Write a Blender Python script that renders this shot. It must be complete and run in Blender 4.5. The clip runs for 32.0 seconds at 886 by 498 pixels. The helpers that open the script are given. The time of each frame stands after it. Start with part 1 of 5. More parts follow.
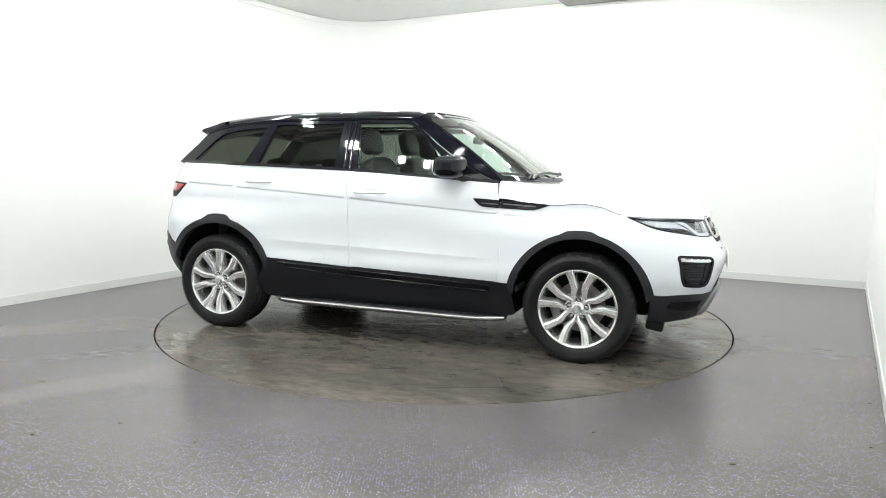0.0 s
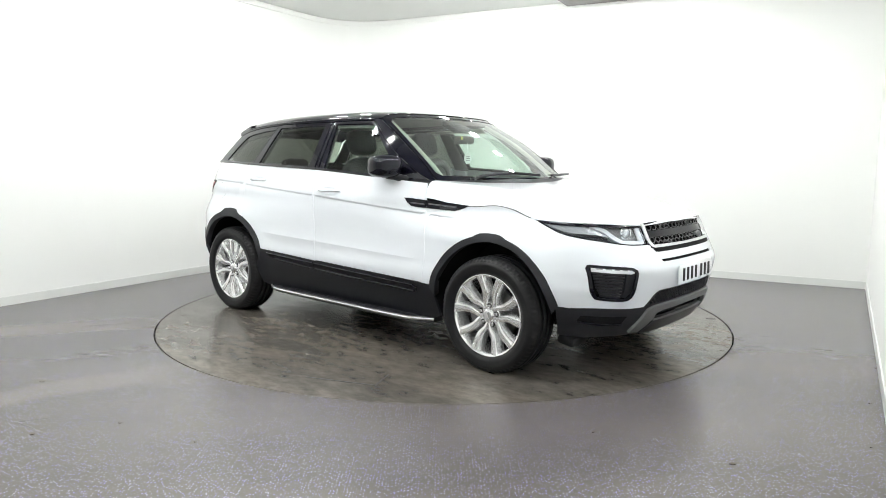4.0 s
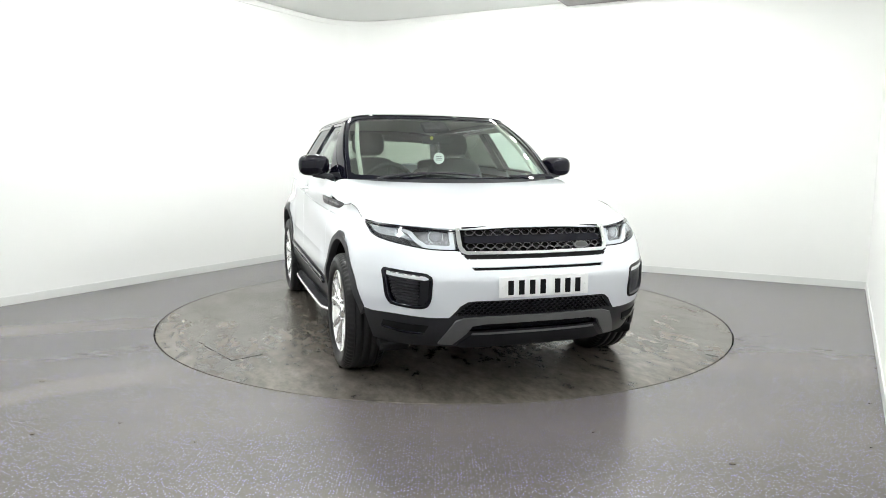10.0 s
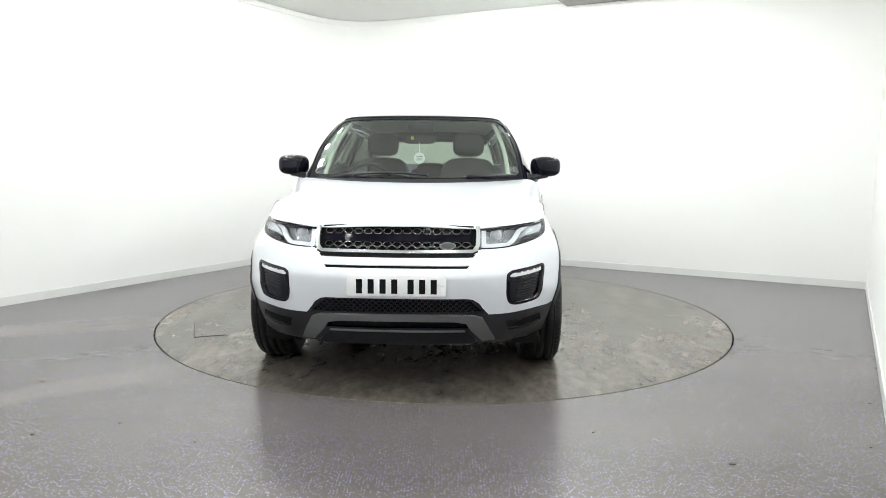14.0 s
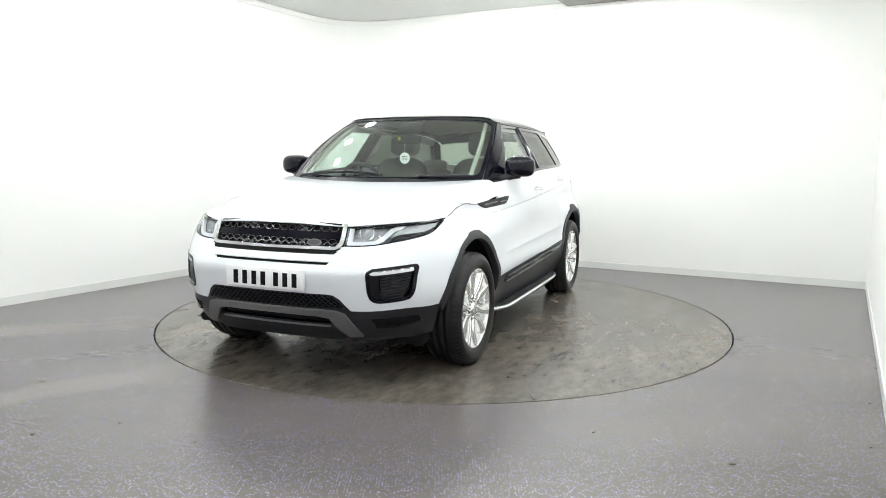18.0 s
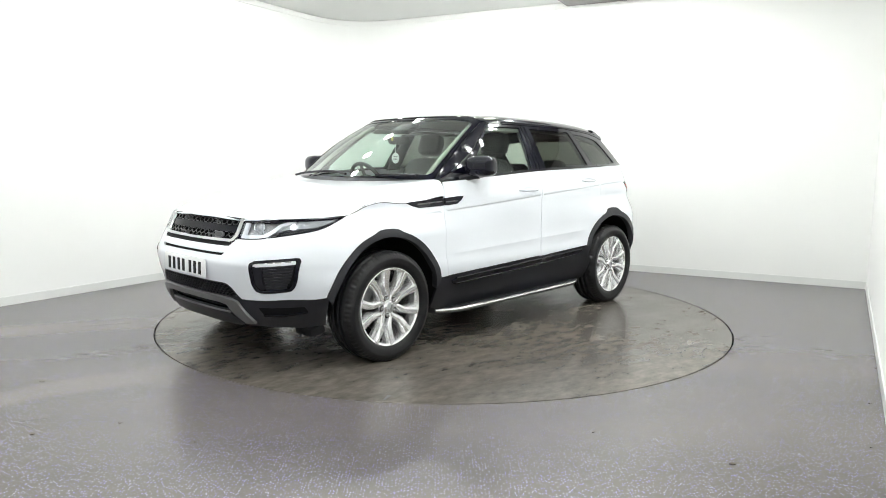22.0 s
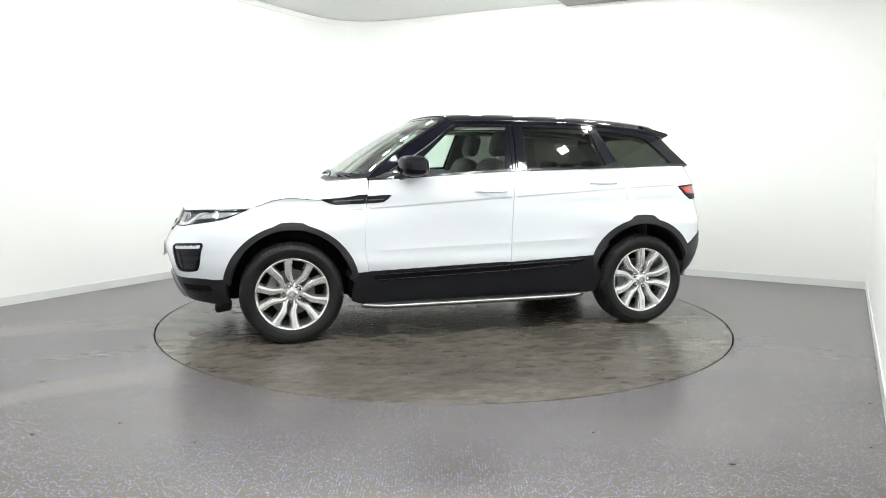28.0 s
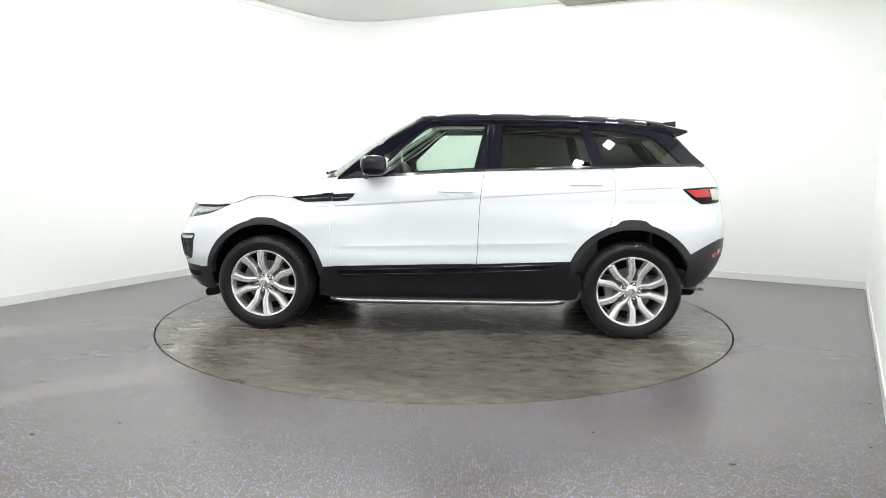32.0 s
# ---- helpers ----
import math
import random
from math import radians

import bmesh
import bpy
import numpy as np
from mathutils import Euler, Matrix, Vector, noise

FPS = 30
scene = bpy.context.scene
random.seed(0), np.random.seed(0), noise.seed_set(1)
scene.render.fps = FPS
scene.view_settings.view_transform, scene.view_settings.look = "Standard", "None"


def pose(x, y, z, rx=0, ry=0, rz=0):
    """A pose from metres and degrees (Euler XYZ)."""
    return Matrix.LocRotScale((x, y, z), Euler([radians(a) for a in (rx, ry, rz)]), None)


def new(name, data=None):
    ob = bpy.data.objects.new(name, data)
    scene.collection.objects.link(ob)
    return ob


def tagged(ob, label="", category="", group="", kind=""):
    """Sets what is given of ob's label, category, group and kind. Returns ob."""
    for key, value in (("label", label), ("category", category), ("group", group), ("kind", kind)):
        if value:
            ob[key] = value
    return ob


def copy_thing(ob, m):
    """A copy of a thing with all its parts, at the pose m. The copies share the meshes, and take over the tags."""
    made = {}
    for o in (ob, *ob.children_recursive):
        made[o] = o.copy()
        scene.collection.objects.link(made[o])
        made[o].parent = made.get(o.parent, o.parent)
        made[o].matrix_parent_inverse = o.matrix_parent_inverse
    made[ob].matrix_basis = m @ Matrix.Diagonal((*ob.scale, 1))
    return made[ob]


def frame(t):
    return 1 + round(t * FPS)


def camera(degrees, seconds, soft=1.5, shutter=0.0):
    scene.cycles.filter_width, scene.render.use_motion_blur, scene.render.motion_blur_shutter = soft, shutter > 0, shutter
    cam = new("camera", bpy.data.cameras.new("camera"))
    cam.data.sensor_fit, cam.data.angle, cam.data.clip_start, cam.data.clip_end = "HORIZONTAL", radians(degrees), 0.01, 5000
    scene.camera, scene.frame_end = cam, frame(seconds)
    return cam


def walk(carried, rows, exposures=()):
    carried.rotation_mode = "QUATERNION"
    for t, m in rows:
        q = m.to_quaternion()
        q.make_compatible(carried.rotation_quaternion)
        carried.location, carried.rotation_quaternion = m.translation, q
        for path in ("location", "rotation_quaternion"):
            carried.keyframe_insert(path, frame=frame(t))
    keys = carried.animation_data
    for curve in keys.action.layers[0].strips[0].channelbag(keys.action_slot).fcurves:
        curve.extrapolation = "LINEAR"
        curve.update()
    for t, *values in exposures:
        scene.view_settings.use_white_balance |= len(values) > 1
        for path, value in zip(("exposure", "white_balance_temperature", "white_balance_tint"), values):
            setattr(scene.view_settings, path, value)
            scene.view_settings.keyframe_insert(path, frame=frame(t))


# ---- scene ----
# Camera: standing still on a tripod before the turntable
cam = camera(64.69, 32.0, 0.9)
EYE = pose(0.0, -5.7246, 1.2496, 82.802, -0.433, 0.158)
walk(cam, [(0, EYE), (32, EYE)], [(0, 0.0), (32, 0.0)])

# ---------------------------------------------------------------- light
world = bpy.data.worlds.new("world")
scene.world = world
world.use_nodes = True
world.node_tree.nodes["Background"].inputs[0].default_value = (1, 1, 1, 1)
world.node_tree.nodes["Background"].inputs[1].default_value = 0.0
PANEL_GLOW = 147.0


# ---------------------------------------------------------------- materials
def material(name):
    m = bpy.data.materials.new(name)
    m.use_nodes = True
    nt = m.node_tree
    return m, nt, nt.nodes["Principled BSDF"]


def node(nt, kind, **values):
    n = nt.nodes.new(kind)
    for key, v in values.items():
        if key in n.inputs:
            n.inputs[key].default_value = v
    return n


def rgb(c):
    return (c[0], c[1], c[2], 1.0)


def plain(name, color, rough=0.5, metal=0.0, coat=0.0, vary=0.12, scale=40.0, bump=0.0, bscale=300.0, spec=0.5, rvary=0.08):
    """A surface with grain at two scales in colour and gloss, and fine relief."""
    m, nt, b = material(name)
    L = nt.links
    tc = nt.nodes.new("ShaderNodeTexCoord")
    n1 = node(nt, "ShaderNodeTexNoise", Scale=scale, Detail=4.0)
    n2 = node(nt, "ShaderNodeTexNoise", Scale=scale * 0.13, Detail=2.0)
    L.new(tc.outputs["Object"], n1.inputs["Vector"])
    L.new(tc.outputs["Object"], n2.inputs["Vector"])
    add = nt.nodes.new("ShaderNodeMath")
    add.operation = "MULTIPLY_ADD"
    L.new(n2.outputs[0], add.inputs[0])
    add.inputs[1].default_value = 0.6
    mul = nt.nodes.new("ShaderNodeMath")
    mul.operation = "MULTIPLY"
    mul.inputs[1].default_value = 0.4
    L.new(n1.outputs[0], mul.inputs[0])
    L.new(mul.outputs[0], add.inputs[2])
    ramp = nt.nodes.new("ShaderNodeMapRange")
    ramp.inputs[1].default_value, ramp.inputs[2].default_value = 0.3, 0.7
    L.new(add.outputs[0], ramp.inputs[0])
    mix = nt.nodes.new("ShaderNodeMix")
    mix.data_type = "RGBA"
    mix.inputs[6].default_value = rgb([c * (1 - vary) for c in color])
    mix.inputs[7].default_value = rgb([min(1, c * (1 + vary)) for c in color])
    L.new(ramp.outputs[0], mix.inputs[0])
    L.new(mix.outputs[2], b.inputs["Base Color"])
    rr = nt.nodes.new("ShaderNodeMapRange")
    rr.inputs[1].default_value, rr.inputs[2].default_value = 0.3, 0.7
    rr.inputs[3].default_value, rr.inputs[4].default_value = max(0.02, rough - rvary), min(1, rough + rvary)
    L.new(add.outputs[0], rr.inputs[0])
    L.new(rr.outputs[0], b.inputs["Roughness"])
    b.inputs["Metallic"].default_value = metal
    b.inputs["Specular IOR Level"].default_value = spec
    b.inputs["Coat Weight"].default_value = coat
    b.inputs["Coat Roughness"].default_value = 0.03
    if bump > 0:
        n3 = node(nt, "ShaderNodeTexNoise", Scale=bscale, Detail=3.0)
        L.new(tc.outputs["Object"], n3.inputs["Vector"])
        bp = node(nt, "ShaderNodeBump", Strength=bump, Distance=0.002)
        L.new(n3.outputs[0], bp.inputs["Height"])
        L.new(bp.outputs[0], b.inputs["Normal"])
    return m


def glass(name, tint, gloss=0.02, base=0.07):
    """Thin window glass: tinted see-through with a Fresnel gloss."""
    m, nt, b = material(name)
    L = nt.links
    nt.nodes.remove(b)
    out = nt.nodes["Material Output"]
    tr = nt.nodes.new("ShaderNodeBsdfTransparent")
    tr.inputs[0].default_value = rgb(tint)
    gl = nt.nodes.new("ShaderNodeBsdfGlossy")
    gl.inputs["Roughness"].default_value = gloss
    lw = nt.nodes.new("ShaderNodeLayerWeight")
    lw.inputs["Blend"].default_value = 0.5
    pw = nt.nodes.new("ShaderNodeMath")
    pw.operation = "POWER"
    pw.inputs[1].default_value = 5.0
    L.new(lw.outputs["Facing"], pw.inputs[0])
    fr = nt.nodes.new("ShaderNodeMath")
    fr.operation = "MULTIPLY_ADD"
    fr.inputs[1].default_value = 0.70
    fr.inputs[2].default_value = base
    L.new(pw.outputs[0], fr.inputs[0])
    mx = nt.nodes.new("ShaderNodeMixShader")
    L.new(fr.outputs[0], mx.inputs[0])
    L.new(tr.outputs[0], mx.inputs[1])
    L.new(gl.outputs[0], mx.inputs[2])
    L.new(mx.outputs[0], out.inputs[0])
    return m


def glow(name, color, strength):
    m, nt, b = material(name)
    b.inputs["Base Color"].default_value = rgb(color)
    b.inputs["Emission Color"].default_value = rgb(color)
    b.inputs["Emission Strength"].default_value = strength
    return m


WHITE = plain("white_paint", (0.81, 0.84, 0.89), 0.30, 0, 1.0, 0.015, 3.0, rvary=0.03)
GLOSS_BLACK = plain("gloss_black_paint", (0.004, 0.004, 0.009), 0.045, 0, 0.0, 0.2, 5.0, rvary=0.015, spec=0.30)
RIDGE = plain("polished_black", (0.006, 0.006, 0.010), 0.14, 0, 0.2, 0.2, 5.0, rvary=0.02, spec=0.5)
PLASTIC = plain("black_plastic", (0.014, 0.0145, 0.018), 0.30, 0, 0, 0.05, 12.0, 0, 900.0, 0.24, 0.01)
SATIN_BLACK = plain("satin_black_paint", (0.005, 0.005, 0.010), 0.07, 0, 0, 0.1, 20.0, spec=0.16, rvary=0.02)
BUMPER = plain("black_bumper_plastic", (0.022, 0.0225, 0.026), 0.33, 0, 0, 0.1, 60.0, spec=0.30, rvary=0.03)
GRAINED = plain("grained_plastic", (0.026, 0.0265, 0.031), 0.45, 0, 0, 0.15, 80.0, 0.1, 700.0, 0.28)
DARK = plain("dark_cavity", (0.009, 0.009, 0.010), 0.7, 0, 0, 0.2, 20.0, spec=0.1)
RUBBER = plain("tyre_rubber", (0.012, 0.012, 0.013), 0.40, 0, 0, 0.25, 30.0, 0.1, 500.0, 0.26)
ALLOY = plain("silver_alloy", (0.90, 0.905, 0.91), 0.16, 0.80, 0.5, 0.03, 12.0)
SATINCAP = plain("grey_cap", (0.50, 0.51, 0.52), 0.3, 0.6, 0.3, 0.03, 12.0)
FRAME = plain("bright_grille_metal", (0.62, 0.63, 0.64), 0.16, 0.95, 0, 0.03, 12.0, rvary=0.04)
CHROME = plain("chrome", (0.85, 0.86, 0.87), 0.10, 1.0, 0, 0.03, 12.0, rvary=0.04)
SATIN = plain("satin_grey_metal", (0.17, 0.172, 0.176), 0.38, 0.6, 0, 0.06, 30.0)
DISC = plain("brake_disc", (0.16, 0.155, 0.15), 0.35, 0.9, 0, 0.15, 60.0)
CLOTH = plain("dark_seat_leather", (0.022, 0.023, 0.023), 0.55, 0, 0, 0.2, 30.0, 0.25, 400.0)
BEIGE = plain("pale_trim", (0.42, 0.44, 0.38), 0.75, 0, 0, 0.05, 40.0, 0.15, 600.0)
DASH = plain("dashboard_plastic", (0.070, 0.073, 0.073), 0.6, 0, 0, 0.15, 60.0, 0.3, 500.0)
RED = plain("red_lens", (0.45, 0.02, 0.025), 0.12, 0, 0.6, 0.08, 40.0)
AMBER = plain("pale_lens", (0.62, 0.60, 0.58), 0.10, 0, 0.6, 0.05, 40.0)
PLATE = plain("plate_white", (0.93, 0.94, 0.95), 0.3, 0, 0.6, 0.02, 20.0)
INK = plain("black_ink", (0.008, 0.008, 0.010), 0.4, 0, 0, 0.1, 30.0, spec=0.12)
CLEAR = glass("clear_glass", (0.74, 0.84, 0.78), 0.01, 0.038)
SCREEN = glass("windscreen_glass", (0.76, 0.90, 0.82), 0.01, 0.22)
PRIVACY = glass("privacy_glass", (0.125, 0.138, 0.118), 0.01, 0.032)
REARGLASS = glass("rear_screen_glass", (0.40, 0.43, 0.38), 0.01, 0.032)
LENS = glass("lamp_lens", (0.88, 0.90, 0.92), 0.01, 0.035)
LAMPGLOW = plain("lamp_reflector", (0.66, 0.67, 0.70), 0.12, 0.6, 0, 0.06, 40.0)
ICE = plain("ice_white_light_guide", (0.84, 0.86, 0.89), 0.2, 0, 0.5, 0.05, 60.0)
BEZEL = plain("grey_lamp_bezel", (0.33, 0.33, 0.345), 0.25, 0.2, 0, 0.08, 60.0)


# ---------------------------------------------------------------- mesh tools
def link(name, verts, faces, mat, parent=None, label="", smooth=False, normals=None):
    me = bpy.data.meshes.new(name)
    me.from_pydata([tuple(v) for v in verts], [], [tuple(f) for f in faces])
    me.materials.append(mat)
    if smooth:
        me.polygons.foreach_set("use_smooth", [True] * len(me.polygons))
    if normals is not None:
        me.normals_split_custom_set_from_vertices([tuple(n) for n in normals])
    ob = new(name, me)
    if parent:
        ob.parent = parent
    if label:
        tagged(ob, label)
    return ob


def part(name, bm, mat, parent=None, label="", smooth=True, angle=35):
    """Links a bmesh as one mesh object under a thing or a part."""
    me = bpy.data.meshes.new(name)
    bmesh.ops.recalc_face_normals(bm, faces=bm.faces)
    lim = radians(angle)
    for e in bm.edges:
        if len(e.link_faces) == 2 and e.calc_face_angle(0) > lim:
            e.smooth = False
    for f in bm.faces:
        f.smooth = smooth
    bm.to_mesh(me)
    bm.free()
    me.materials.append(mat)
    ob = new(name, me)
    if parent:
        ob.parent = parent
    if label:
        tagged(ob, label)
    return ob


def thing(name, label, category, m=None, group="", kind=""):
    ob = new(name)
    ob.empty_display_size = 0.2
    if m is not None:
        ob.matrix_basis = m
    return tagged(ob, label, category, group, kind)


def box(bm, size, m=None, bevel=0.0, seg=2):
    r = bmesh.ops.create_cube(bm, size=1.0, matrix=(m or Matrix()) @ Matrix.Diagonal((*size, 1)))
    if bevel > 0:
        es = list({e for v in r["verts"] for e in v.link_edges})
        bmesh.ops.bevel(bm, geom=es, offset=bevel, segments=seg, affect="EDGES", profile=0.5)
    return r


def tube(bm, pts, radius, n=8, cap=True):
    """A round bar along a line of points; radius may be a list."""
    pts = [Vector(p) for p in pts]
    rad = radius if isinstance(radius, (list, tuple)) else [radius] * len(pts)
    rings = []
    up = Vector((0, 0, 1))
    for i, p in enumerate(pts):
        d = (pts[min(i + 1, len(pts) - 1)] - pts[max(i - 1, 0)]).normalized()
        a = d.cross(up)
        if a.length < 1e-3:
            a = d.cross(Vector((1, 0, 0)))
        a.normalize()
        b = d.cross(a)
        rings.append([bm.verts.new(p + (a * math.cos(k * 2 * math.pi / n) + b * math.sin(k * 2 * math.pi / n)) * rad[i]) for k in range(n)])
    for r0, r1 in zip(rings, rings[1:]):
        for k in range(n):
            bm.faces.new((r0[k], r0[(k + 1) % n], r1[(k + 1) % n], r1[k]))
    if cap:
        bm.faces.new(rings[0])
        bm.faces.new(rings[-1])


def lathe(bm, prof, n=48, m=None):
    """Turns a profile of (radius, along y) about the y axis."""
    m = m or Matrix()
    rings = []
    for r, y in prof:
        rings.append([bm.verts.new(m @ Vector((r * math.cos(k * 2 * math.pi / n), y, r * math.sin(k * 2 * math.pi / n)))) for k in range(n)])
    for r0, r1 in zip(rings, rings[1:]):
        for k in range(n):
            bm.faces.new((r0[k], r0[(k + 1) % n], r1[(k + 1) % n], r1[k]))
    return rings


def curve(*pts):
    """A smooth function through (x, y) pairs, flat outside of them."""
    xs = np.array([p[0] for p in pts], float)
    ys = np.array([p[1] for p in pts], float)
    h = np.diff(xs)
    dl = np.diff(ys) / h
    m = np.zeros(len(xs))
    m[0], m[-1] = dl[0], dl[-1]
    for i in range(1, len(xs) - 1):
        if dl[i - 1] * dl[i] > 0:
            w1, w2 = 2 * h[i] + h[i - 1], h[i] + 2 * h[i - 1]
            m[i] = (w1 + w2) / (w1 / dl[i - 1] + w2 / dl[i])

    def f(x):
        x = np.clip(np.asarray(x, float), xs[0], xs[-1])
        i = np.clip(np.searchsorted(xs, x) - 1, 0, len(xs) - 2)
        t = (x - xs[i]) / h[i]
        return ((1 + 2 * t) * (1 - t) ** 2 * ys[i] + t * (1 - t) ** 2 * h[i] * m[i] + t * t * (3 - 2 * t) * ys[i + 1] + t * t * (t - 1) * h[i] * m[i + 1])
    return f


def bend(pts, step=0.02, closed=False):
    """A smooth line through a few points (Catmull-Rom); a point given twice stays a corner."""
    p = [np.array(q, float) for q in pts]
    out = []
    n = len(p)
    for i in range(n if closed else n - 1):
        a, b = p[i], p[(i + 1) % n]
        if np.allclose(a, b):
            continue
        a0 = p[i - 1] if (i > 0 or closed) else a
        b1 = p[(i + 2) % n] if (i + 2 < n or closed) else b
        k = max(1, int(np.hypot(*(b - a)[:2]) / step))
        for j in range(k):
            t = j / k
            ta, tb = (b - a0) * 0.5, (b1 - a) * 0.5
            if np.allclose(a0, a):
                ta = (b - a) * 0.7
            if np.allclose(b1, b):
                tb = (b - a) * 0.7
            out.append((2 * t ** 3 - 3 * t ** 2 + 1) * a + (t ** 3 - 2 * t ** 2 + t) * ta + (-2 * t ** 3 + 3 * t ** 2) * b + (t ** 3 - t ** 2) * tb)
    if not closed:
        out.append(p[-1])
    return [tuple(q) for q in out]


def straight(pts, step=0.02):
    """A polygon's sides cut into short steps."""
    out = []
    n = len(pts)
    for i in range(n):
        a, b = np.array(pts[i], float), np.array(pts[(i + 1) % n], float)
        k = max(1, int(np.hypot(*(b - a)) / step))
        out += [tuple(a + (b - a) * j / k) for j in range(k)]
    return out


def area2(poly):
    q = np.array(poly)
    return float(np.sum(q[:, 0] * np.roll(q[:, 1], -1) - q[:, 1] * np.roll(q[:, 0], -1)))


def inset(poly, d):
    """Moves a polygon's sides inward by d."""
    q = np.array(poly, float)
    if area2(poly) < 0:
        q = q[::-1]
    e = np.roll(q, -1, 0) - q
    e /= np.maximum(np.hypot(e[:, 0], e[:, 1]), 1e-9)[:, None]
    nrm = np.stack([-e[:, 1], e[:, 0]], 1)
    a = nrm + np.roll(nrm, 1, 0)
    a /= np.maximum((a * a).sum(1) / 2, 0.35)[:, None]
    return [tuple(v) for v in q + a * d]


def inside(px, py, poly):
    q = np.array(poly)
    x0, y0 = q[:, 0], q[:, 1]
    x1, y1 = np.roll(x0, -1), np.roll(y0, -1)
    c = (y0[None] > py[:, None]) != (y1[None] > py[:, None])
    with np.errstate(divide="ignore", invalid="ignore"):
        xi = x0 + (py[:, None] - y0) * (x1 - x0) / (y1 - y0)
    return (c & (px[:, None] < xi)).sum(1) % 2 == 1


def skin(name, outline, surf, mat, parent, label="", holes=(), step=0.03, gap=0.002, depth=0.018, lift=0.0, side=1, outer=None, round_=0.004):
    """A sheet cut to an outline on a curved surface, its edge turned inward. surf maps (a, b) arrays to points."""
    from mathutils.geometry import delaunay_2d_cdt
    out = inset(outline, gap)
    loops = [out] + [inset(h, -gap)[::-1] for h in holes]
    q = np.array(out)
    lo, hi = q.min(0), q.max(0)
    gx, gy = np.meshgrid(np.arange(lo[0] + step / 2, hi[0], step), np.arange(lo[1] + step / 2, hi[1], step))
    gx, gy = gx.ravel(), gy.ravel()
    if surf is body and step > 0.028:
        # rows of points that follow the flank's crease
        cols = np.arange(lo[0] + step / 2, hi[0], step)
        rel = np.concatenate([np.arange(-0.9, -0.045, step), (-0.03, -0.013, -0.008, -0.003, 0.0, 0.007), np.arange(0.035, 0.4, step)])
        gx = np.repeat(cols, len(rel))
        gy = crease(gx) + np.tile(rel, len(cols))
        near = np.abs(gy - FOLD(gx)) < 0.017
        gx, gy = gx[~near], gy[~near]
        for o in (-0.012, -0.003, 0.0, 0.003, 0.012):
            gx, gy = np.concatenate([gx, cols]), np.concatenate([gy, FOLD(cols) + o])
        for hx, hz in BOWLS:
            near = (np.abs(gx - hx) < 0.105) & (np.abs(gy - hz - 0.016) < 0.046)
            bx, bz = np.meshgrid(np.arange(hx - 0.1, hx + 0.101, 0.02), np.arange(hz - 0.026, hz + 0.057, 0.008))
            gx, gy = np.concatenate([gx[~near], bx.ravel()]), np.concatenate([gy[~near], bz.ravel()])
    ok = inside(gx, gy, inset(outline, gap + step * 0.3))
    for h in holes:
        ok &= ~inside(gx, gy, inset(h, -gap - step * 0.35))
    verts = [p for lp in loops for p in lp]
    edges = []
    k = 0
    for lp in loops:
        edges += [(k + i, k + (i + 1) % len(lp)) for i in range(len(lp))]
        k += len(lp)
    verts += list(zip(gx[ok], gy[ok]))
    v2, _, f2, _, _, _ = delaunay_2d_cdt([Vector((float(a), float(b))) for a, b in verts], edges, [], 0, 1e-6)
    P = np.array([(v.x, v.y) for v in v2])
    F = np.array([f for f in f2 if len(f) == 3])
    c = P[F].mean(1)
    keep = inside(c[:, 0], c[:, 1], out)
    for h in holes:
        keep &= ~inside(c[:, 0], c[:, 1], inset(h, -gap))
    F = F[keep]
    X = surf(P[:, 0], P[:, 1])
    d = 0.002
    du = surf(P[:, 0] + d, P[:, 1]) - surf(P[:, 0] - d, P[:, 1])
    dv = surf(P[:, 0], P[:, 1] + d) - surf(P[:, 0], P[:, 1] - d)
    N = np.cross(du, dv)
    N /= np.maximum(np.linalg.norm(N, axis=1), 1e-9)[:, None]
    ref = np.array(outer if outer is not None else (0.0, 1.0, 0.0))
    if (N @ ref).sum() < 0:
        N = -N
    X = X + N * lift
    # orientation
    fn = np.cross(X[F[:, 1]] - X[F[:, 0]], X[F[:, 2]] - X[F[:, 0]])
    flip = (fn * N[F[:, 0]]).sum(1) < 0
    F[flip] = F[flip][:, ::-1]
    if side < 0:
        X, N, F = X * (1, -1, 1), N * (1, -1, 1), F[:, ::-1]
    # border: rounded lip, then inward
    cnt = {}
    for f in F:
        for i in range(3):
            e = (f[i], f[(i + 1) % 3])
            cnt[e] = 1
    rim = [e for e in cnt if (e[1], e[0]) not in cnt]
    verts = [tuple(x) for x in X]
    norms = [tuple(n) for n in N]
    faces = [tuple(int(i) for i in f) for f in F]
    if depth > 0:
        idx = {}
        for a, b in rim:
            t = X[b] - X[a]
            t = t / max(np.linalg.norm(t), 1e-9)
            o = np.cross(t, N[a])
            for v in (a, b):
                idx.setdefault(int(v), []).append(o)
        m1, m2 = {}, {}
        for v, os in idx.items():
            o = np.mean(os, 0)
            o /= max(np.linalg.norm(o), 1e-9)
            m1[v] = len(verts)
            verts.append(tuple(X[v] + o * 0.0015 - N[v] * 0.0025))
            norms.append(tuple((o + N[v] * 0.5) / np.linalg.norm(o + N[v] * 0.5)))
            m2[v] = len(verts)
            verts.append(tuple(X[v] + o * 0.0005 - N[v] * depth))
            norms.append(tuple(o))
        for a, b in rim:
            a, b = int(a), int(b)
            faces.append((b, a, m1[a], m1[b]))
            faces.append((m1[b], m1[a], m2[a], m2[b]))
    return link(name, verts, faces, mat, parent, label, True, norms)


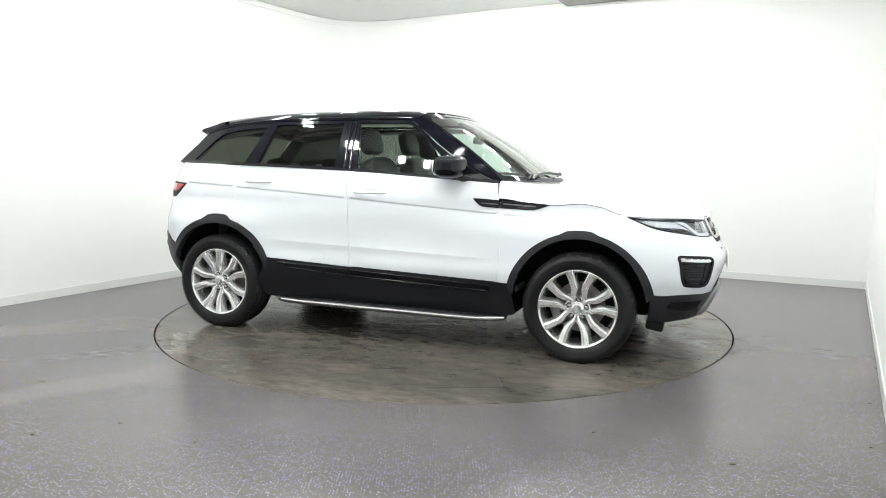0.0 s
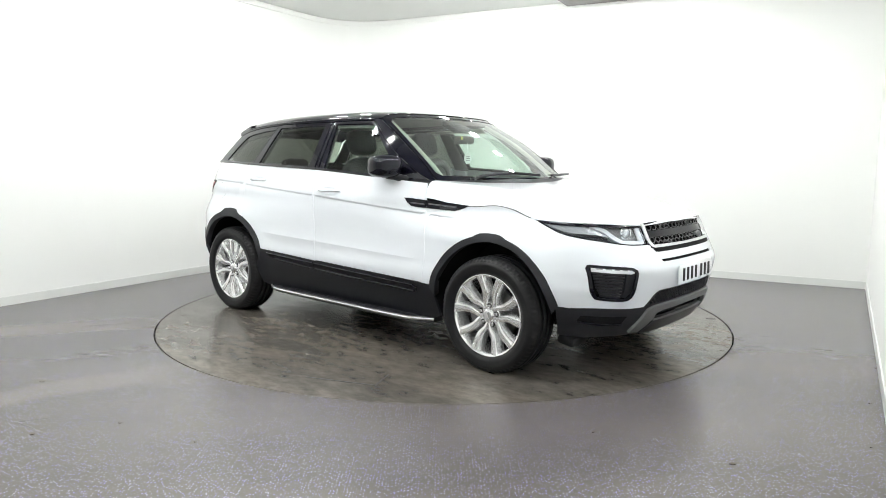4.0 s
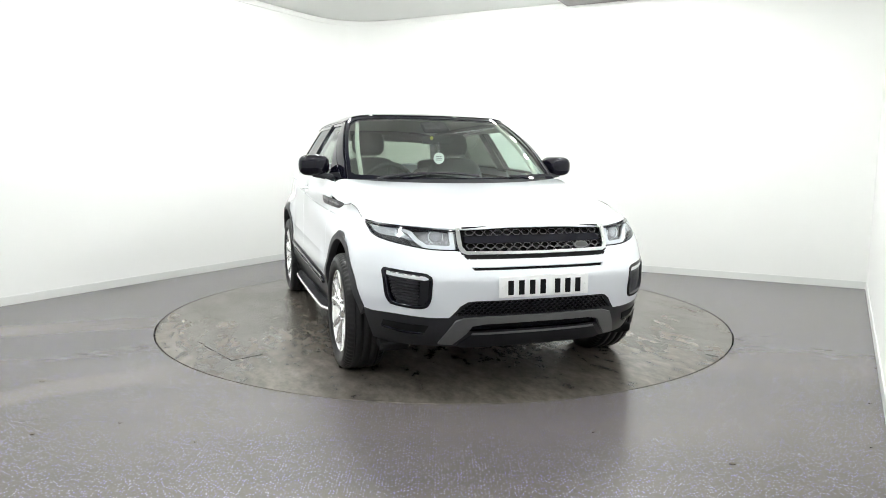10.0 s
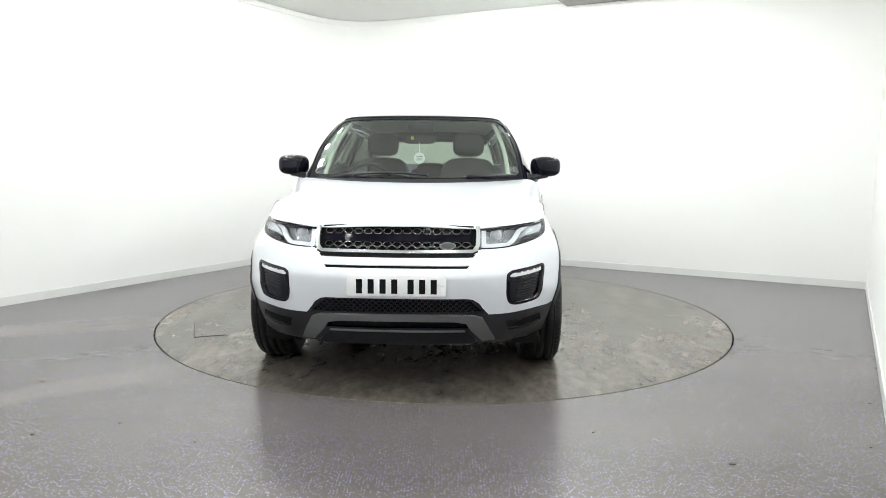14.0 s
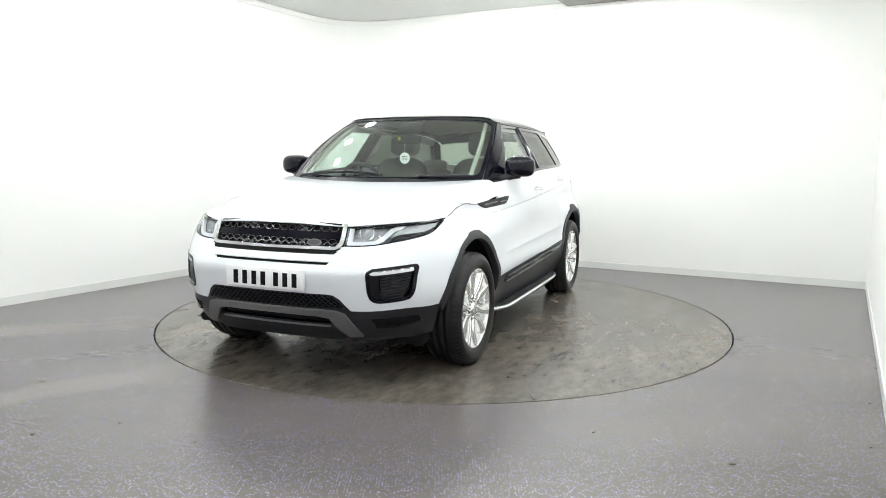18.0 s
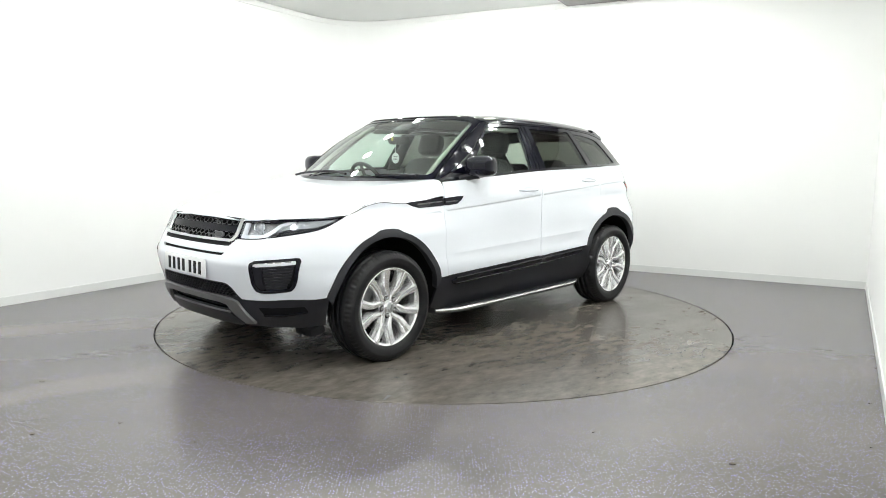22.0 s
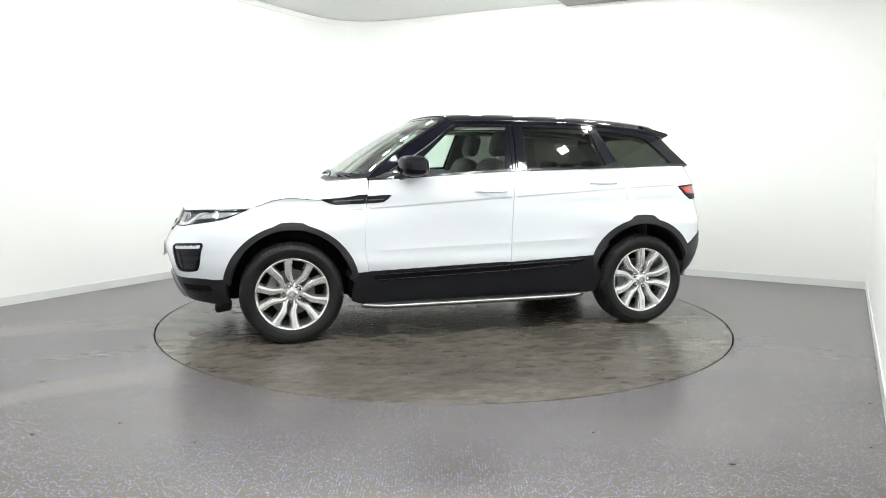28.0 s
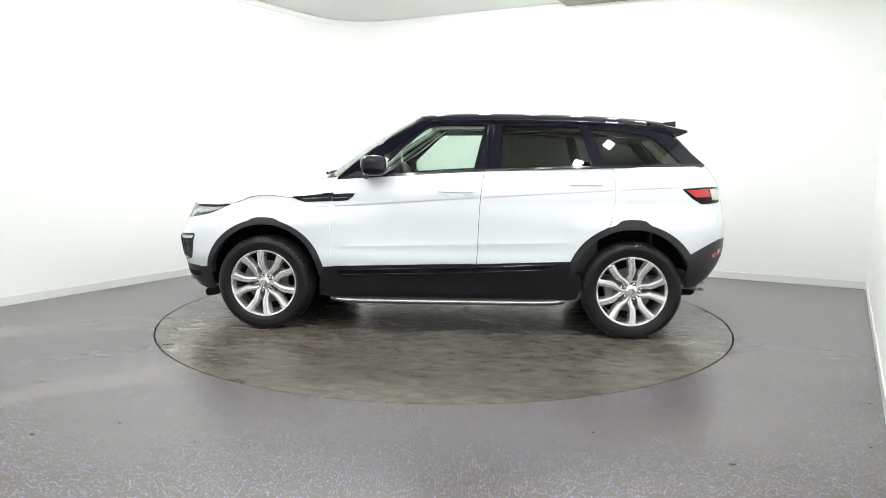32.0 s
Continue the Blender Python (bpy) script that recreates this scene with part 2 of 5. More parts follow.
# ---------------------------------------------------------------- the room
C_BACK = Vector((-1.363, 4.134))      # far corner, rounded
C_RIGHT = Vector((4.247, 1.216))      # corner of back wall and right wall
ALONG_L = Vector((-0.505, -0.863))    # left wall, towards the camera
ALONG_R = Vector((-0.494, -0.869))
CEIL = 3.08
C_LF = C_BACK + ALONG_L * 9.6
C_RF = C_RIGHT + ALONG_R * 9.1


def corner_arc(p, a, b, r, n=14):
    """Points of a rounded corner at p between the directions a and b."""
    half = a.angle(b) / 2
    t = r / math.tan(half)
    s, e = p + a * t, p + b * t
    return [(s * (1 - k) + p * k) * (1 - k) + (p * (1 - k) + e * k) * k for k in [i / n for i in range(n + 1)]]


def strip(name, line, z0, z1, thick, mat, label="", parent=None, cat="", kind="structure"):
    """An upright slab along a line of plan points; its room face lies on the line, the rest behind it."""
    bm = bmesh.new()
    n = len(line)
    rows = []
    for i, p in enumerate(line):
        d = (line[min(i + 1, n - 1)] - line[max(i - 1, 0)]).normalized()
        nr = Vector((-d.y, d.x))
        q = p + nr * thick
        rows.append([bm.verts.new((p.x, p.y, z0)), bm.verts.new((p.x, p.y, z1)), bm.verts.new((q.x, q.y, z1)), bm.verts.new((q.x, q.y, z0))])
    for a, b in zip(rows, rows[1:]):
        for k in range(4):
            bm.faces.new((a[k], a[(k + 1) % 4], b[(k + 1) % 4], b[k]))
    bm.faces.new(rows[0])
    bm.faces.new(rows[-1])
    ob = part(name, bm, mat, parent, "", True, 30)
    return tagged(ob, label, cat, "", kind)


WALL = plain("white_wall_paint", (0.890, 0.895, 0.875), 0.75, 0, 0, 0.015, 1.2, 0.06, 90.0)
CEILING = plain("ceiling_paint", (0.78, 0.79, 0.77), 0.85, 0, 0, 0.03, 2.0, 0.1, 120.0)
SKIRT = plain("skirting_vinyl", (0.74, 0.75, 0.73), 0.45, 0, 0, 0.04, 6.0)

DIR_B = (C_RIGHT - C_BACK).normalized()
arc = corner_arc(C_BACK, ALONG_L, DIR_B, 0.86)
wall_left = strip("wall_left", [C_LF] + arc[:8], 0, CEIL, 0.15, WALL, "matt white painted studio wall", None, "wall")
wall_back = strip("wall_back", arc[7:] + [C_RIGHT], 0, CEIL, 0.15, WALL, "matt white painted studio wall with a rounded corner", None, "wall")
wall_right = strip("wall_right", [C_RIGHT, C_RF], 0, CEIL, 0.15, WALL, "matt white painted studio wall", None, "wall")
wall_front = strip("wall_front", [C_RF, C_LF], 0, CEIL, 0.15, WALL, "plain white wall closing the studio", None, "wall")


def inward(line, d):
    out = []
    n = len(line)
    for i, p in enumerate(line):
        t = (line[min(i + 1, n - 1)] - line[max(i - 1, 0)]).normalized()
        out.append(p - Vector((-t.y, t.x)) * d)
    return out


base_l = strip("baseboard_1", inward([C_LF] + arc + [C_RIGHT], 0.009), 0, 0.074, 0.009, SKIRT, "pale vinyl skirting along the wall foot", None, "skirting")
base_r = strip("baseboard_2", inward([C_RIGHT, C_RF], 0.009), 0, 0.074, 0.009, SKIRT, "pale vinyl skirting along the wall foot", None, "skirting")
cornice = strip("trim_1", inward([C_LF] + arc + [C_RIGHT], 0.018), 3.016, CEIL - 0.006, 0.018, WALL, "white cornice strip below the ceiling", None, "cornice")


# floor: speckled vinyl, damp and scuffed in places
BANDS = ((0.346, 0.325, 0.19, -2.296), (0.635, -0.408, 0.132, -2.381))


def floor_material(name, base, wet, flecks, worn, bands=False):
    m, nt, b = material(name)
    L = nt.links
    tc = nt.nodes.new("ShaderNodeTexCoord")

    def noise(scale, stretch, detail, rough=0.5, turn=0.0):
        mp = nt.nodes.new("ShaderNodeMapping")
        mp.inputs["Scale"].default_value = stretch
        mp.inputs["Rotation"].default_value = (0, 0, turn)
        L.new(tc.outputs["Object"], mp.inputs["Vector"])
        n = node(nt, "ShaderNodeTexNoise", Scale=scale, Detail=detail, Roughness=rough)
        L.new(mp.outputs[0], n.inputs["Vector"])
        return n.outputs[0]

    def span(v, a0, a1, b0, b1):
        r = nt.nodes.new("ShaderNodeMapRange")
        r.interpolation_type = "SMOOTHSTEP"
        r.inputs[1].default_value, r.inputs[2].default_value = a0, a1
        r.inputs[3].default_value, r.inputs[4].default_value = b0, b1
        L.new(v, r.inputs[0])
        return r.outputs[0]

    def blend(f, x, y):
        k = nt.nodes.new("ShaderNodeMix")
        k.data_type = "RGBA"
        L.new(f, k.inputs[0])
        for i, v in ((6, x), (7, y)):
            if isinstance(v, tuple):
                k.inputs[i].default_value = rgb(v)
            else:
                L.new(v, k.inputs[i])
        return k.outputs[2]

    def math2(op, x, y):
        k = nt.nodes.new("ShaderNodeMath")
        k.operation = op
        for i, v in ((0, x), (1, y)):
            if isinstance(v, float):
                k.inputs[i].default_value = v
            else:
                L.new(v, k.inputs[i])
        return k.outputs[0]

    broad = noise(0.45, (1, 2.6, 1), 0.0, 0.45, 0.5)
    grain = noise(260.0, (1, 1, 1), 1.0)
    tone = blend(span(broad, 0.2, 0.8, 0.0, 1.0), tuple(c * 0.96 for c in base), tuple(c * 1.04 for c in base))
    # long mop streaks
    k = nt.nodes.new("ShaderNodeMapRange")
    k.inputs[1].default_value, k.inputs[2].default_value = 0.3, 0.7
    L.new(noise(0.8, (0.35, 2.2, 1), 2.0, 0.5, 0.12), k.inputs[0])
    tone = blend(math2("MULTIPLY", k.outputs[0], 0.7), tone, tuple(c * f for c, f in zip(base, (1.42, 1.38, 1.28))))
    if worn > 0:
        cloud = noise(1.5, (1, 2.2, 1), 5.0, 0.6, 0.4)
        k = nt.nodes.new("ShaderNodeMapRange")
        k.inputs[1].default_value, k.inputs[2].default_value = 0.3, 0.7
        L.new(cloud, k.inputs[0])
        shade = blend(k.outputs[0], tuple([1 - worn] * 3), tuple([1 + worn, 1 + worn * 0.98, 1 + worn * 0.92]))
        mul = nt.nodes.new("ShaderNodeMix")
        mul.data_type = "RGBA"
        mul.blend_type = "MULTIPLY"
        mul.inputs[0].default_value = 1.0
        L.new(tone, mul.inputs[6])
        L.new(shade, mul.inputs[7])
        tone = mul.outputs[2]
        # dark grit and pale scuffs
        k = nt.nodes.new("ShaderNodeMapRange")
        k.inputs[1].default_value, k.inputs[2].default_value = 0.34, 0.68
        L.new(noise(7.5, (1, 2.0, 1), 7.0, 0.68, 0.9), k.inputs[0])
        grit = blend(k.outputs[0], tuple([1 - worn * 1.3] * 3), tuple([1 + worn * 0.9] * 3))
        mul = nt.nodes.new("ShaderNodeMix")
        mul.data_type = "RGBA"
        mul.blend_type = "MULTIPLY"
        mul.inputs[0].default_value = 1.0
        L.new(tone, mul.inputs[6])
        L.new(grit, mul.inputs[7])
        tone = mul.outputs[2]
    gr = span(grain, 0.25, 0.75, 0.0, 0.4 * flecks)
    tone = blend(gr, tone, (0.098, 0.089, 0.098))
    # two broad pale mop marks reaching the turntable from the left wall: turn, offset, half width, end
    for turn, off_, half_, end in (BANDS if bands else ()):
        sep = nt.nodes.new("ShaderNodeSeparateXYZ")
        L.new(tc.outputs["Object"], sep.inputs[0])
        across = math2("SUBTRACT", math2("MULTIPLY", sep.outputs[1], math.cos(turn)), math2("MULTIPLY", sep.outputs[0], math.sin(turn)))
        along = math2("ADD", math2("MULTIPLY", sep.outputs[0], math.cos(turn)), math2("MULTIPLY", sep.outputs[1], math.sin(turn)))
        wob = math2("MULTIPLY", math2("SUBTRACT", noise(2.2, (1, 1, 1), 3.0), 0.5), half_ * 1.6)
        gap_ = math2("ABSOLUTE", math2("ADD", math2("SUBTRACT", across, off_), wob), 0.0)
        mark = math2("MULTIPLY", span(gap_, half_ * 0.45, half_ * 1.5, 0.75, 0.0), span(along, end - 0.5, end + 0.35, 1.0, 0.0))
        tone = blend(mark, tone, tuple(c * f for c, f in zip(base, (1.62, 1.60, 1.55))))
    # bright and violet flecks set in the vinyl
    for scale, size, share, c0, c1 in ((110.0, 0.22, 0.62, (0.18, 0.17, 0.21), (0.11, 0.095, 0.19)), (78.0, 0.20, 0.60, (0.45, 0.44, 0.51), (0.21, 0.17, 0.53))):
        vo = node(nt, "ShaderNodeTexVoronoi", Scale=scale)
        vo.voronoi_dimensions = "2D"
        L.new(tc.outputs["Object"], vo.inputs["Vector"])
        sep = nt.nodes.new("ShaderNodeSeparateColor")
        L.new(vo.outputs["Color"], sep.inputs[0])
        lim = math2("MULTIPLY", math2("GREATER_THAN", sep.outputs[0], share), flecks)
        chip = math2("MULTIPLY", math2("LESS_THAN", vo.outputs["Distance"], size), lim)
        tone = blend(chip, tone, blend(sep.outputs[1], c0, c1))
    L.new(tone, b.inputs["Base Color"])
    # damp patches shine, dry ones are duller
    damp = noise(2.1, (1, 1.9, 1), 6.0, 0.62, 0.3)
    L.new(span(damp, 0.36, 0.62, wet[0], wet[1]), b.inputs["Roughness"])
    bp = node(nt, "ShaderNodeBump", Strength=0.035, Distance=0.002)
    L.new(noise(120.0, (1, 1, 1), 2.0), bp.inputs["Height"])
    L.new(bp.outputs[0], b.inputs["Normal"])
    b.inputs["Specular IOR Level"].default_value = 0.42
    return m


FLOOR = floor_material("speckled_vinyl_floor", (0.102, 0.093, 0.085), (0.262, 0.262), 1.0, 0.06, True)
DECK = floor_material("turntable_vinyl", (0.106, 0.095, 0.085), (0.215, 0.27), 0.0, 0.25)
RING = 2.2344


def floor_sheet():
    """One sheet with a round opening for the turntable."""
    bm = bmesh.new()
    corners = [C_LF, C_BACK, C_RIGHT, C_RF]
    n = 96
    inner = [bm.verts.new(((RING + 0.006) * math.cos(2 * math.pi * k / n), (RING + 0.006) * math.sin(2 * math.pi * k / n), 0)) for k in range(n)]
    pit = [bm.verts.new((v.co.x, v.co.y, -0.06)) for v in inner]
    outer = []
    for k in range(n):
        d = Vector((math.cos(2 * math.pi * k / n), math.sin(2 * math.pi * k / n)))
        best = 99
        for i in range(4):
            a, b = corners[i], corners[(i + 1) % 4]
            e = b - a
            den = d.x * e.y - d.y * e.x
            if abs(den) > 1e-9:
                t = (a.x * e.y - a.y * e.x) / den
                u = (a.x * d.y - a.y * d.x) / den
                if t > 0 and -0.001 <= u <= 1.001:
                    best = min(best, t)
        outer.append(bm.verts.new((d.x * (best + 0.3), d.y * (best + 0.3), 0)))
    for k in range(n):
        j = (k + 1) % n
        bm.faces.new((inner[k], inner[j], outer[j], outer[k]))
        bm.faces.new((pit[k], pit[j], inner[j], inner[k]))
    ob = part("floor", bm, FLOOR, None, "", False)
    return tagged(ob, "dark grey speckled vinyl floor with a damp sheen", "floor", "", "structure")


floor = floor_sheet()

def streak(name, a, b, wide, high, mat, parent=None, label=""):
    """A thin flat line on the ground from a to b."""
    bm = bmesh.new()
    a, b = Vector(a), Vector(b)
    d = (b - a).normalized()
    n = Vector((-d.y, d.x)) * wide / 2
    lo_ = [bm.verts.new((p.x, p.y, 0.0)) for p in (a - n, b - n * 0.6, b + n * 0.6, a + n)]
    hi_ = [bm.verts.new((v.co.x, v.co.y, high)) for v in lo_]
    bm.faces.new(hi_)
    for k in range(4):
        bm.faces.new((lo_[k], lo_[(k + 1) % 4], hi_[(k + 1) % 4], hi_[k]))
    return part(name, bm, mat, parent, label, False)


SEAM = plain("dark_joint", (0.018, 0.016, 0.015), 0.6)
FAINT = plain("faint_joint", (0.070, 0.066, 0.063), 0.35)
for a, b in (((-2.03, -2.529), (-1.838, -2.65)), ((-2.03, -2.529), (-1.905, -2.47)), ((-2.72, -0.62), (-2.40, -0.50))):
    streak("joint", a, b, 0.005, 0.0008, FAINT, floor, "faint joint in the vinyl")


def flakes():
    """Bits of grit and leaf on the floor, in one object."""
    bm = bmesh.new()
    rnd = random.Random(4)
    for x, y, r in ((-1.868, -2.678, 0.010), (-1.534, -2.532, 0.007), (-2.252, -1.925, 0.009), (1.213, -2.929, 0.012), (2.242, -2.177, 0.006), (2.667, -1.53, 0.009), (-1.1, -2.75, 0.004), (0.7, -2.6, 0.004), (1.9, -2.75, 0.004)):
        k = 7
        top = [bm.verts.new((x + r * rnd.uniform(0.6, 1.2) * math.cos(i * 2 * math.pi / k) * 1.5, y + r * rnd.uniform(0.6, 1.2) * math.sin(i * 2 * math.pi / k), rnd.uniform(0.002, 0.005))) for i in range(k)]
        low = [bm.verts.new((v.co.x, v.co.y, 0.0)) for v in top]
        bm.faces.new(top)
        for i in range(k):
            bm.faces.new((low[i], low[(i + 1) % k], top[(i + 1) % k], top[i]))
    ob = part("floor_debris", bm, plain("dry_leaf_bits", (0.05, 0.035, 0.025), 0.8), None, "", False)
    return tagged(ob, "scattered dark bits of grit on the vinyl floor", "debris", "", "stuff")


flakes()

# shallow dropped panel beside the back wall, its dark edge showing
bm = bmesh.new()
u = DIR_B
w = Vector((-u.y, u.x))
a0 = Vector((1.412, 2.690)) - w * 0.02
for o0, o1, z0, z1 in ((0.0, 2.9, 3.034, 3.079),):
    ps = [a0 + u * o0, a0 + u * o1, a0 + u * o1 - w * 0.55, a0 + u * o0 - w * 0.55]
    lo_ = [bm.verts.new((p.x, p.y, z0)) for p in ps]
    hi_ = [bm.verts.new((p.x, p.y, z1)) for p in ps]
    bm.faces.new(lo_)
    bm.faces.new(hi_)
    for k in range(4):
        bm.faces.new((lo_[k], lo_[(k + 1) % 4], hi_[(k + 1) % 4], hi_[k]))
tagged(part("trim_2", bm, plain("grey_bulkhead", (0.30, 0.29, 0.28), 0.7), None, "", False), "shallow grey dropped ceiling panel with a dark edge", "ceiling panel", "", "structure")
bm = bmesh.new()
for z0 in (CEIL,):
    vs = [bm.verts.new((p.x, p.y, z0)) for p in (C_LF - DIR_B * 0.3, C_BACK + Vector((-0.3, 0.5)), C_RIGHT + DIR_B * 0.3 + Vector((0, 0.3)), C_RF + DIR_B * 0.3)]
    up = [bm.verts.new((v.co.x, v.co.y, z0 + 0.12)) for v in vs]
    bm.faces.new(vs)
    bm.faces.new(up)
    for k in range(4):
        bm.faces.new((vs[k], vs[(k + 1) % 4], up[(k + 1) % 4], up[k]))
ceiling = tagged(part("ceiling", bm, CEILING, None, "", False), "pale grey plaster ceiling", "ceiling", "", "structure")


# ceiling lights: square glowing downlights in a ring over the turntable and two rows by the camera
def ceiling_light(m):
    ob = thing("ceiling_light", "small square surface-mounted LED light under the ceiling, lit", "ceiling light", m, "ceiling LED downlights")
    bm = bmesh.new()
    for sx, sy, px, py in ((0.165, 0.014, 0, 0.0755), (0.165, 0.014, 0, -0.0755), (0.014, 0.137, 0.0755, 0), (0.014, 0.137, -0.0755, 0)):
        box(bm, (sx, sy, 0.012), pose(px, py, -0.007))
    part("frame", bm, WALL, ob)
    bm = bmesh.new()
    box(bm, (0.130, 0.130, 0.034), pose(0, 0, -0.018), 0.006)
    part("diffuser", bm, glow_panel, ob, "glowing white diffuser")
    return ob


glow_panel = glow("lit_diffuser", (0.975, 1.0, 0.985), PANEL_GLOW)
ROOM_TURN = math.degrees(math.atan2(-ALONG_L.y, -ALONG_L.x)) - 90
spots = [(2.25 * math.cos(radians(a)), 2.25 * math.sin(radians(a))) for a in np.arange(4, 360, 15)]
spots += [tuple(ALONG_L * i + DIR_B * j) for i in (3.6, 4.8) for j in (-2.2, -0.8, 0.8, 2.2)]
first = None
for x, y in spots:
    m = pose(x, y, CEIL - 0.001, 0, 0, ROOM_TURN)
    if first is None:
        first = ceiling_light(m)
    else:
        copy_thing(first, m)


# ---------------------------------------------------------------- the car's surfaces (x forward, y left, z up; origin between the axles)
X0, X0R, XC, SPAN, SPANR = 1.2, -1.52, 2.75, 1.55, 0.90
B = curve((0.15, 0.81), (0.3, 0.878), (0.42, 0.917), (0.54, 0.938), (0.62, 0.928), (0.75, 0.925), (0.9, 0.932), (0.985, 0.932), (1.08, 0.912), (1.18, 0.880), (1.26, 0.85))
NOSE = curve((0.15, 1.98), (0.27, 2.09), (0.36, 2.14), (0.45, 2.165), (0.55, 2.19), (0.64, 2.208), (0.70, 2.185), (0.79, 2.135), (0.90, 2.088), (1.0, 2.04))
TAIL = curve((0.2, -1.86), (0.32, -1.91), (0.45, -2.05), (0.65, -2.125), (0.9, -2.115), (1.08, -2.08), (1.26, -1.955))
TAPER = curve((-1.3, 0.925), (-0.95, 0.968), (-0.2, 0.993), (0.1, 1.0), (0.66, 0.972), (1.0, 0.93), (1.2, 0.905), (1.4, 0.9))
LOWT = curve((-1.7, 1.014), (-1.3, 1.018), (-0.8, 1.0), (0.8, 1.0), (1.2, 0.995), (1.6, 0.985))


SQUARE = curve((0.3, 3.05), (0.92, 3.0))
ROUND = 2.35


def smooth(a, b, x):
    t = np.clip((x - a) / (b - a), 0, 1)
    return t * t * (3 - 2 * t)


CREASE = curve((-1.75, 1.082), (-1.635, 1.076), (-0.238, 0.993), (0.9, 0.912), (1.06, 0.902))


BOWLS = ((-0.083, 1.026), (-0.998, 1.083))
FOLD = curve((-1.0, 0.685), (0.9, 0.622))


def crease(s):
    return CREASE(np.where(s < X0R, X0R + (s - X0R) * 0.80, s))


def half_width(x, z):
    w = smooth(0.76, 0.97, z)
    return B(z) * (LOWT(x) * (1 - w) + TAPER(x) * w)


def flutes(s, z):
    """The pressed line under the handles and the fold above the sill."""
    d = crease(s) - z
    cut = 0.0062 * np.clip(d / 0.007, 0, 1) * np.exp(-np.clip(d, 0, 1) / 0.07) * smooth(1.10, 0.84, s) * smooth(-2.0, -1.66, s)
    ridge = 0.0075 * np.exp(-np.abs(z - FOLD(s)) / 0.045) * smooth(0.82, 0.62, s) * smooth(-0.98, -0.7, s)
    for hx, hz in BOWLS:
        cut = cut + 0.013 * np.exp(-((s - hx) / 0.062) ** 4 - ((z - hz - 0.004) / 0.019) ** 2)
    return cut - ridge


def body(s, z):
    """The lower body round one side: s is x along the flank, and runs on round the nose and the tail."""
    s, z = np.asarray(s, float), np.asarray(z, float)
    q = np.clip(1 - (s - X0) / SPAN, 0, 1)
    n = SQUARE(z)
    k = (q ** n + (1 - q) ** n) ** (-1 / n)
    xf = X0 + (NOSE(z) - X0) * k * (1 - q)
    yf = half_width(X0, z) * k * q + 0.026 * np.exp(-((xf - 1.68) / 0.14) ** 2) * (1 - smooth(0.70, 0.86, z))
    qr = np.clip(1 - (X0R - s) / SPANR, 0, 1)
    kr = (qr ** ROUND + (1 - qr) ** ROUND) ** (-1 / ROUND)
    xr = X0R + (TAIL(z) - X0R) * kr * (1 - qr)
    yr = half_width(X0R, z) * kr * qr
    x = np.where(s > X0, xf, np.where(s < X0R, xr, s))
    y = np.where(s > X0, yf, np.where(s < X0R, yr, half_width(np.clip(s, X0R, X0), z))) - flutes(s, z)
    return np.stack([x, y, z + 0 * x], -1)


def s_y(y, z):
    """s at the nose for a distance y from the middle."""
    a = min(abs(y) / float(half_width(X0, z)), 0.9999)
    n = float(SQUARE(z))
    b = (1 - a ** n) ** (1 / n)
    return X0 + SPAN * (1 - a / (a + b))


def s_x(x, z):
    if X0R <= x <= X0:
        return x
    if x > X0:
        b = min((x - X0) / float(NOSE(z) - X0), 0.9999)
        n = float(SQUARE(z))
        a = (1 - b ** n) ** (1 / n)
        return X0 + SPAN * (1 - a / (a + b))
    b = min((x - X0R) / float(TAIL(z) - X0R), 0.9999)
    a = (1 - b ** ROUND) ** (1 / ROUND)
    return X0R - SPANR * (1 - a / (a + b))


def nose(o, z):
    """The body round the front: o is 0 in the middle, positive to the left."""
    o = np.asarray(o, float)
    p = body(XC - np.abs(o), z)
    p[..., 1] *= np.where(o < 0, -1, 1)
    return p


def tail(o, z):
    o = np.asarray(o, float)
    p = body(X0R - SPANR + np.abs(o), z)
    p[..., 1] *= np.where(o < 0, -1, 1)
    return p


def ny(y, z):
    return (math.copysign(XC - s_y(y, z), y), z)


def nx(x, z):
    return (XC - s_x(x, z), z)


def both(half):
    """A closed outline from its left half, listed from the middle's top to the middle's bottom."""
    return list(half) + [(-a, b) for a, b in reversed(half)]


BELT = curve((-1.9, 1.226), (-1.02, 1.205), (-0.27, 1.178), (0.39, 1.137), (0.83, 1.108), (1.0, 1.098))
ROOFZ = curve((-1.75, 1.498), (-1.512, 1.540), (-1.065, 1.574), (-0.654, 1.586), (-0.237, 1.590), (0.10, 1.580), (0.26, 1.556), (0.4, 1.515))


def green(x, z):
    """The side of the glasshouse, leaning inward."""
    x, z = np.asarray(x, float), np.asarray(z, float)
    y = 0.885 - 0.53 * (z - 1.15) - 0.17 * np.clip(z - 1.15, -0.1, 1) ** 2
    y = y - 0.135 * np.clip((x - 0.10) / 0.73, 0, 1.4) ** 2 * np.clip(1.2 - (z - 1.1) * 1.5, 0, 1)
    y = y - 0.155 * np.clip((-0.7 - x) / 1.1, 0, 1.2) ** 2
    return np.stack([x, y, z], -1)


def roof_edge(x):
    return ROOFZ(x) - 0.032


def roof(x, y):
    x, y = np.asarray(x, float), np.asarray(y, float)
    ze = roof_edge(x)
    w = green(x, ze)[..., 1]
    zc = ROOFZ(x) + 0.034
    r = np.clip(np.abs(y) / w, 0, 1.1)
    return np.stack([x, y, zc - (zc - ze) * (0.36 * r ** 2 + 0.64 * r ** 13)], -1)


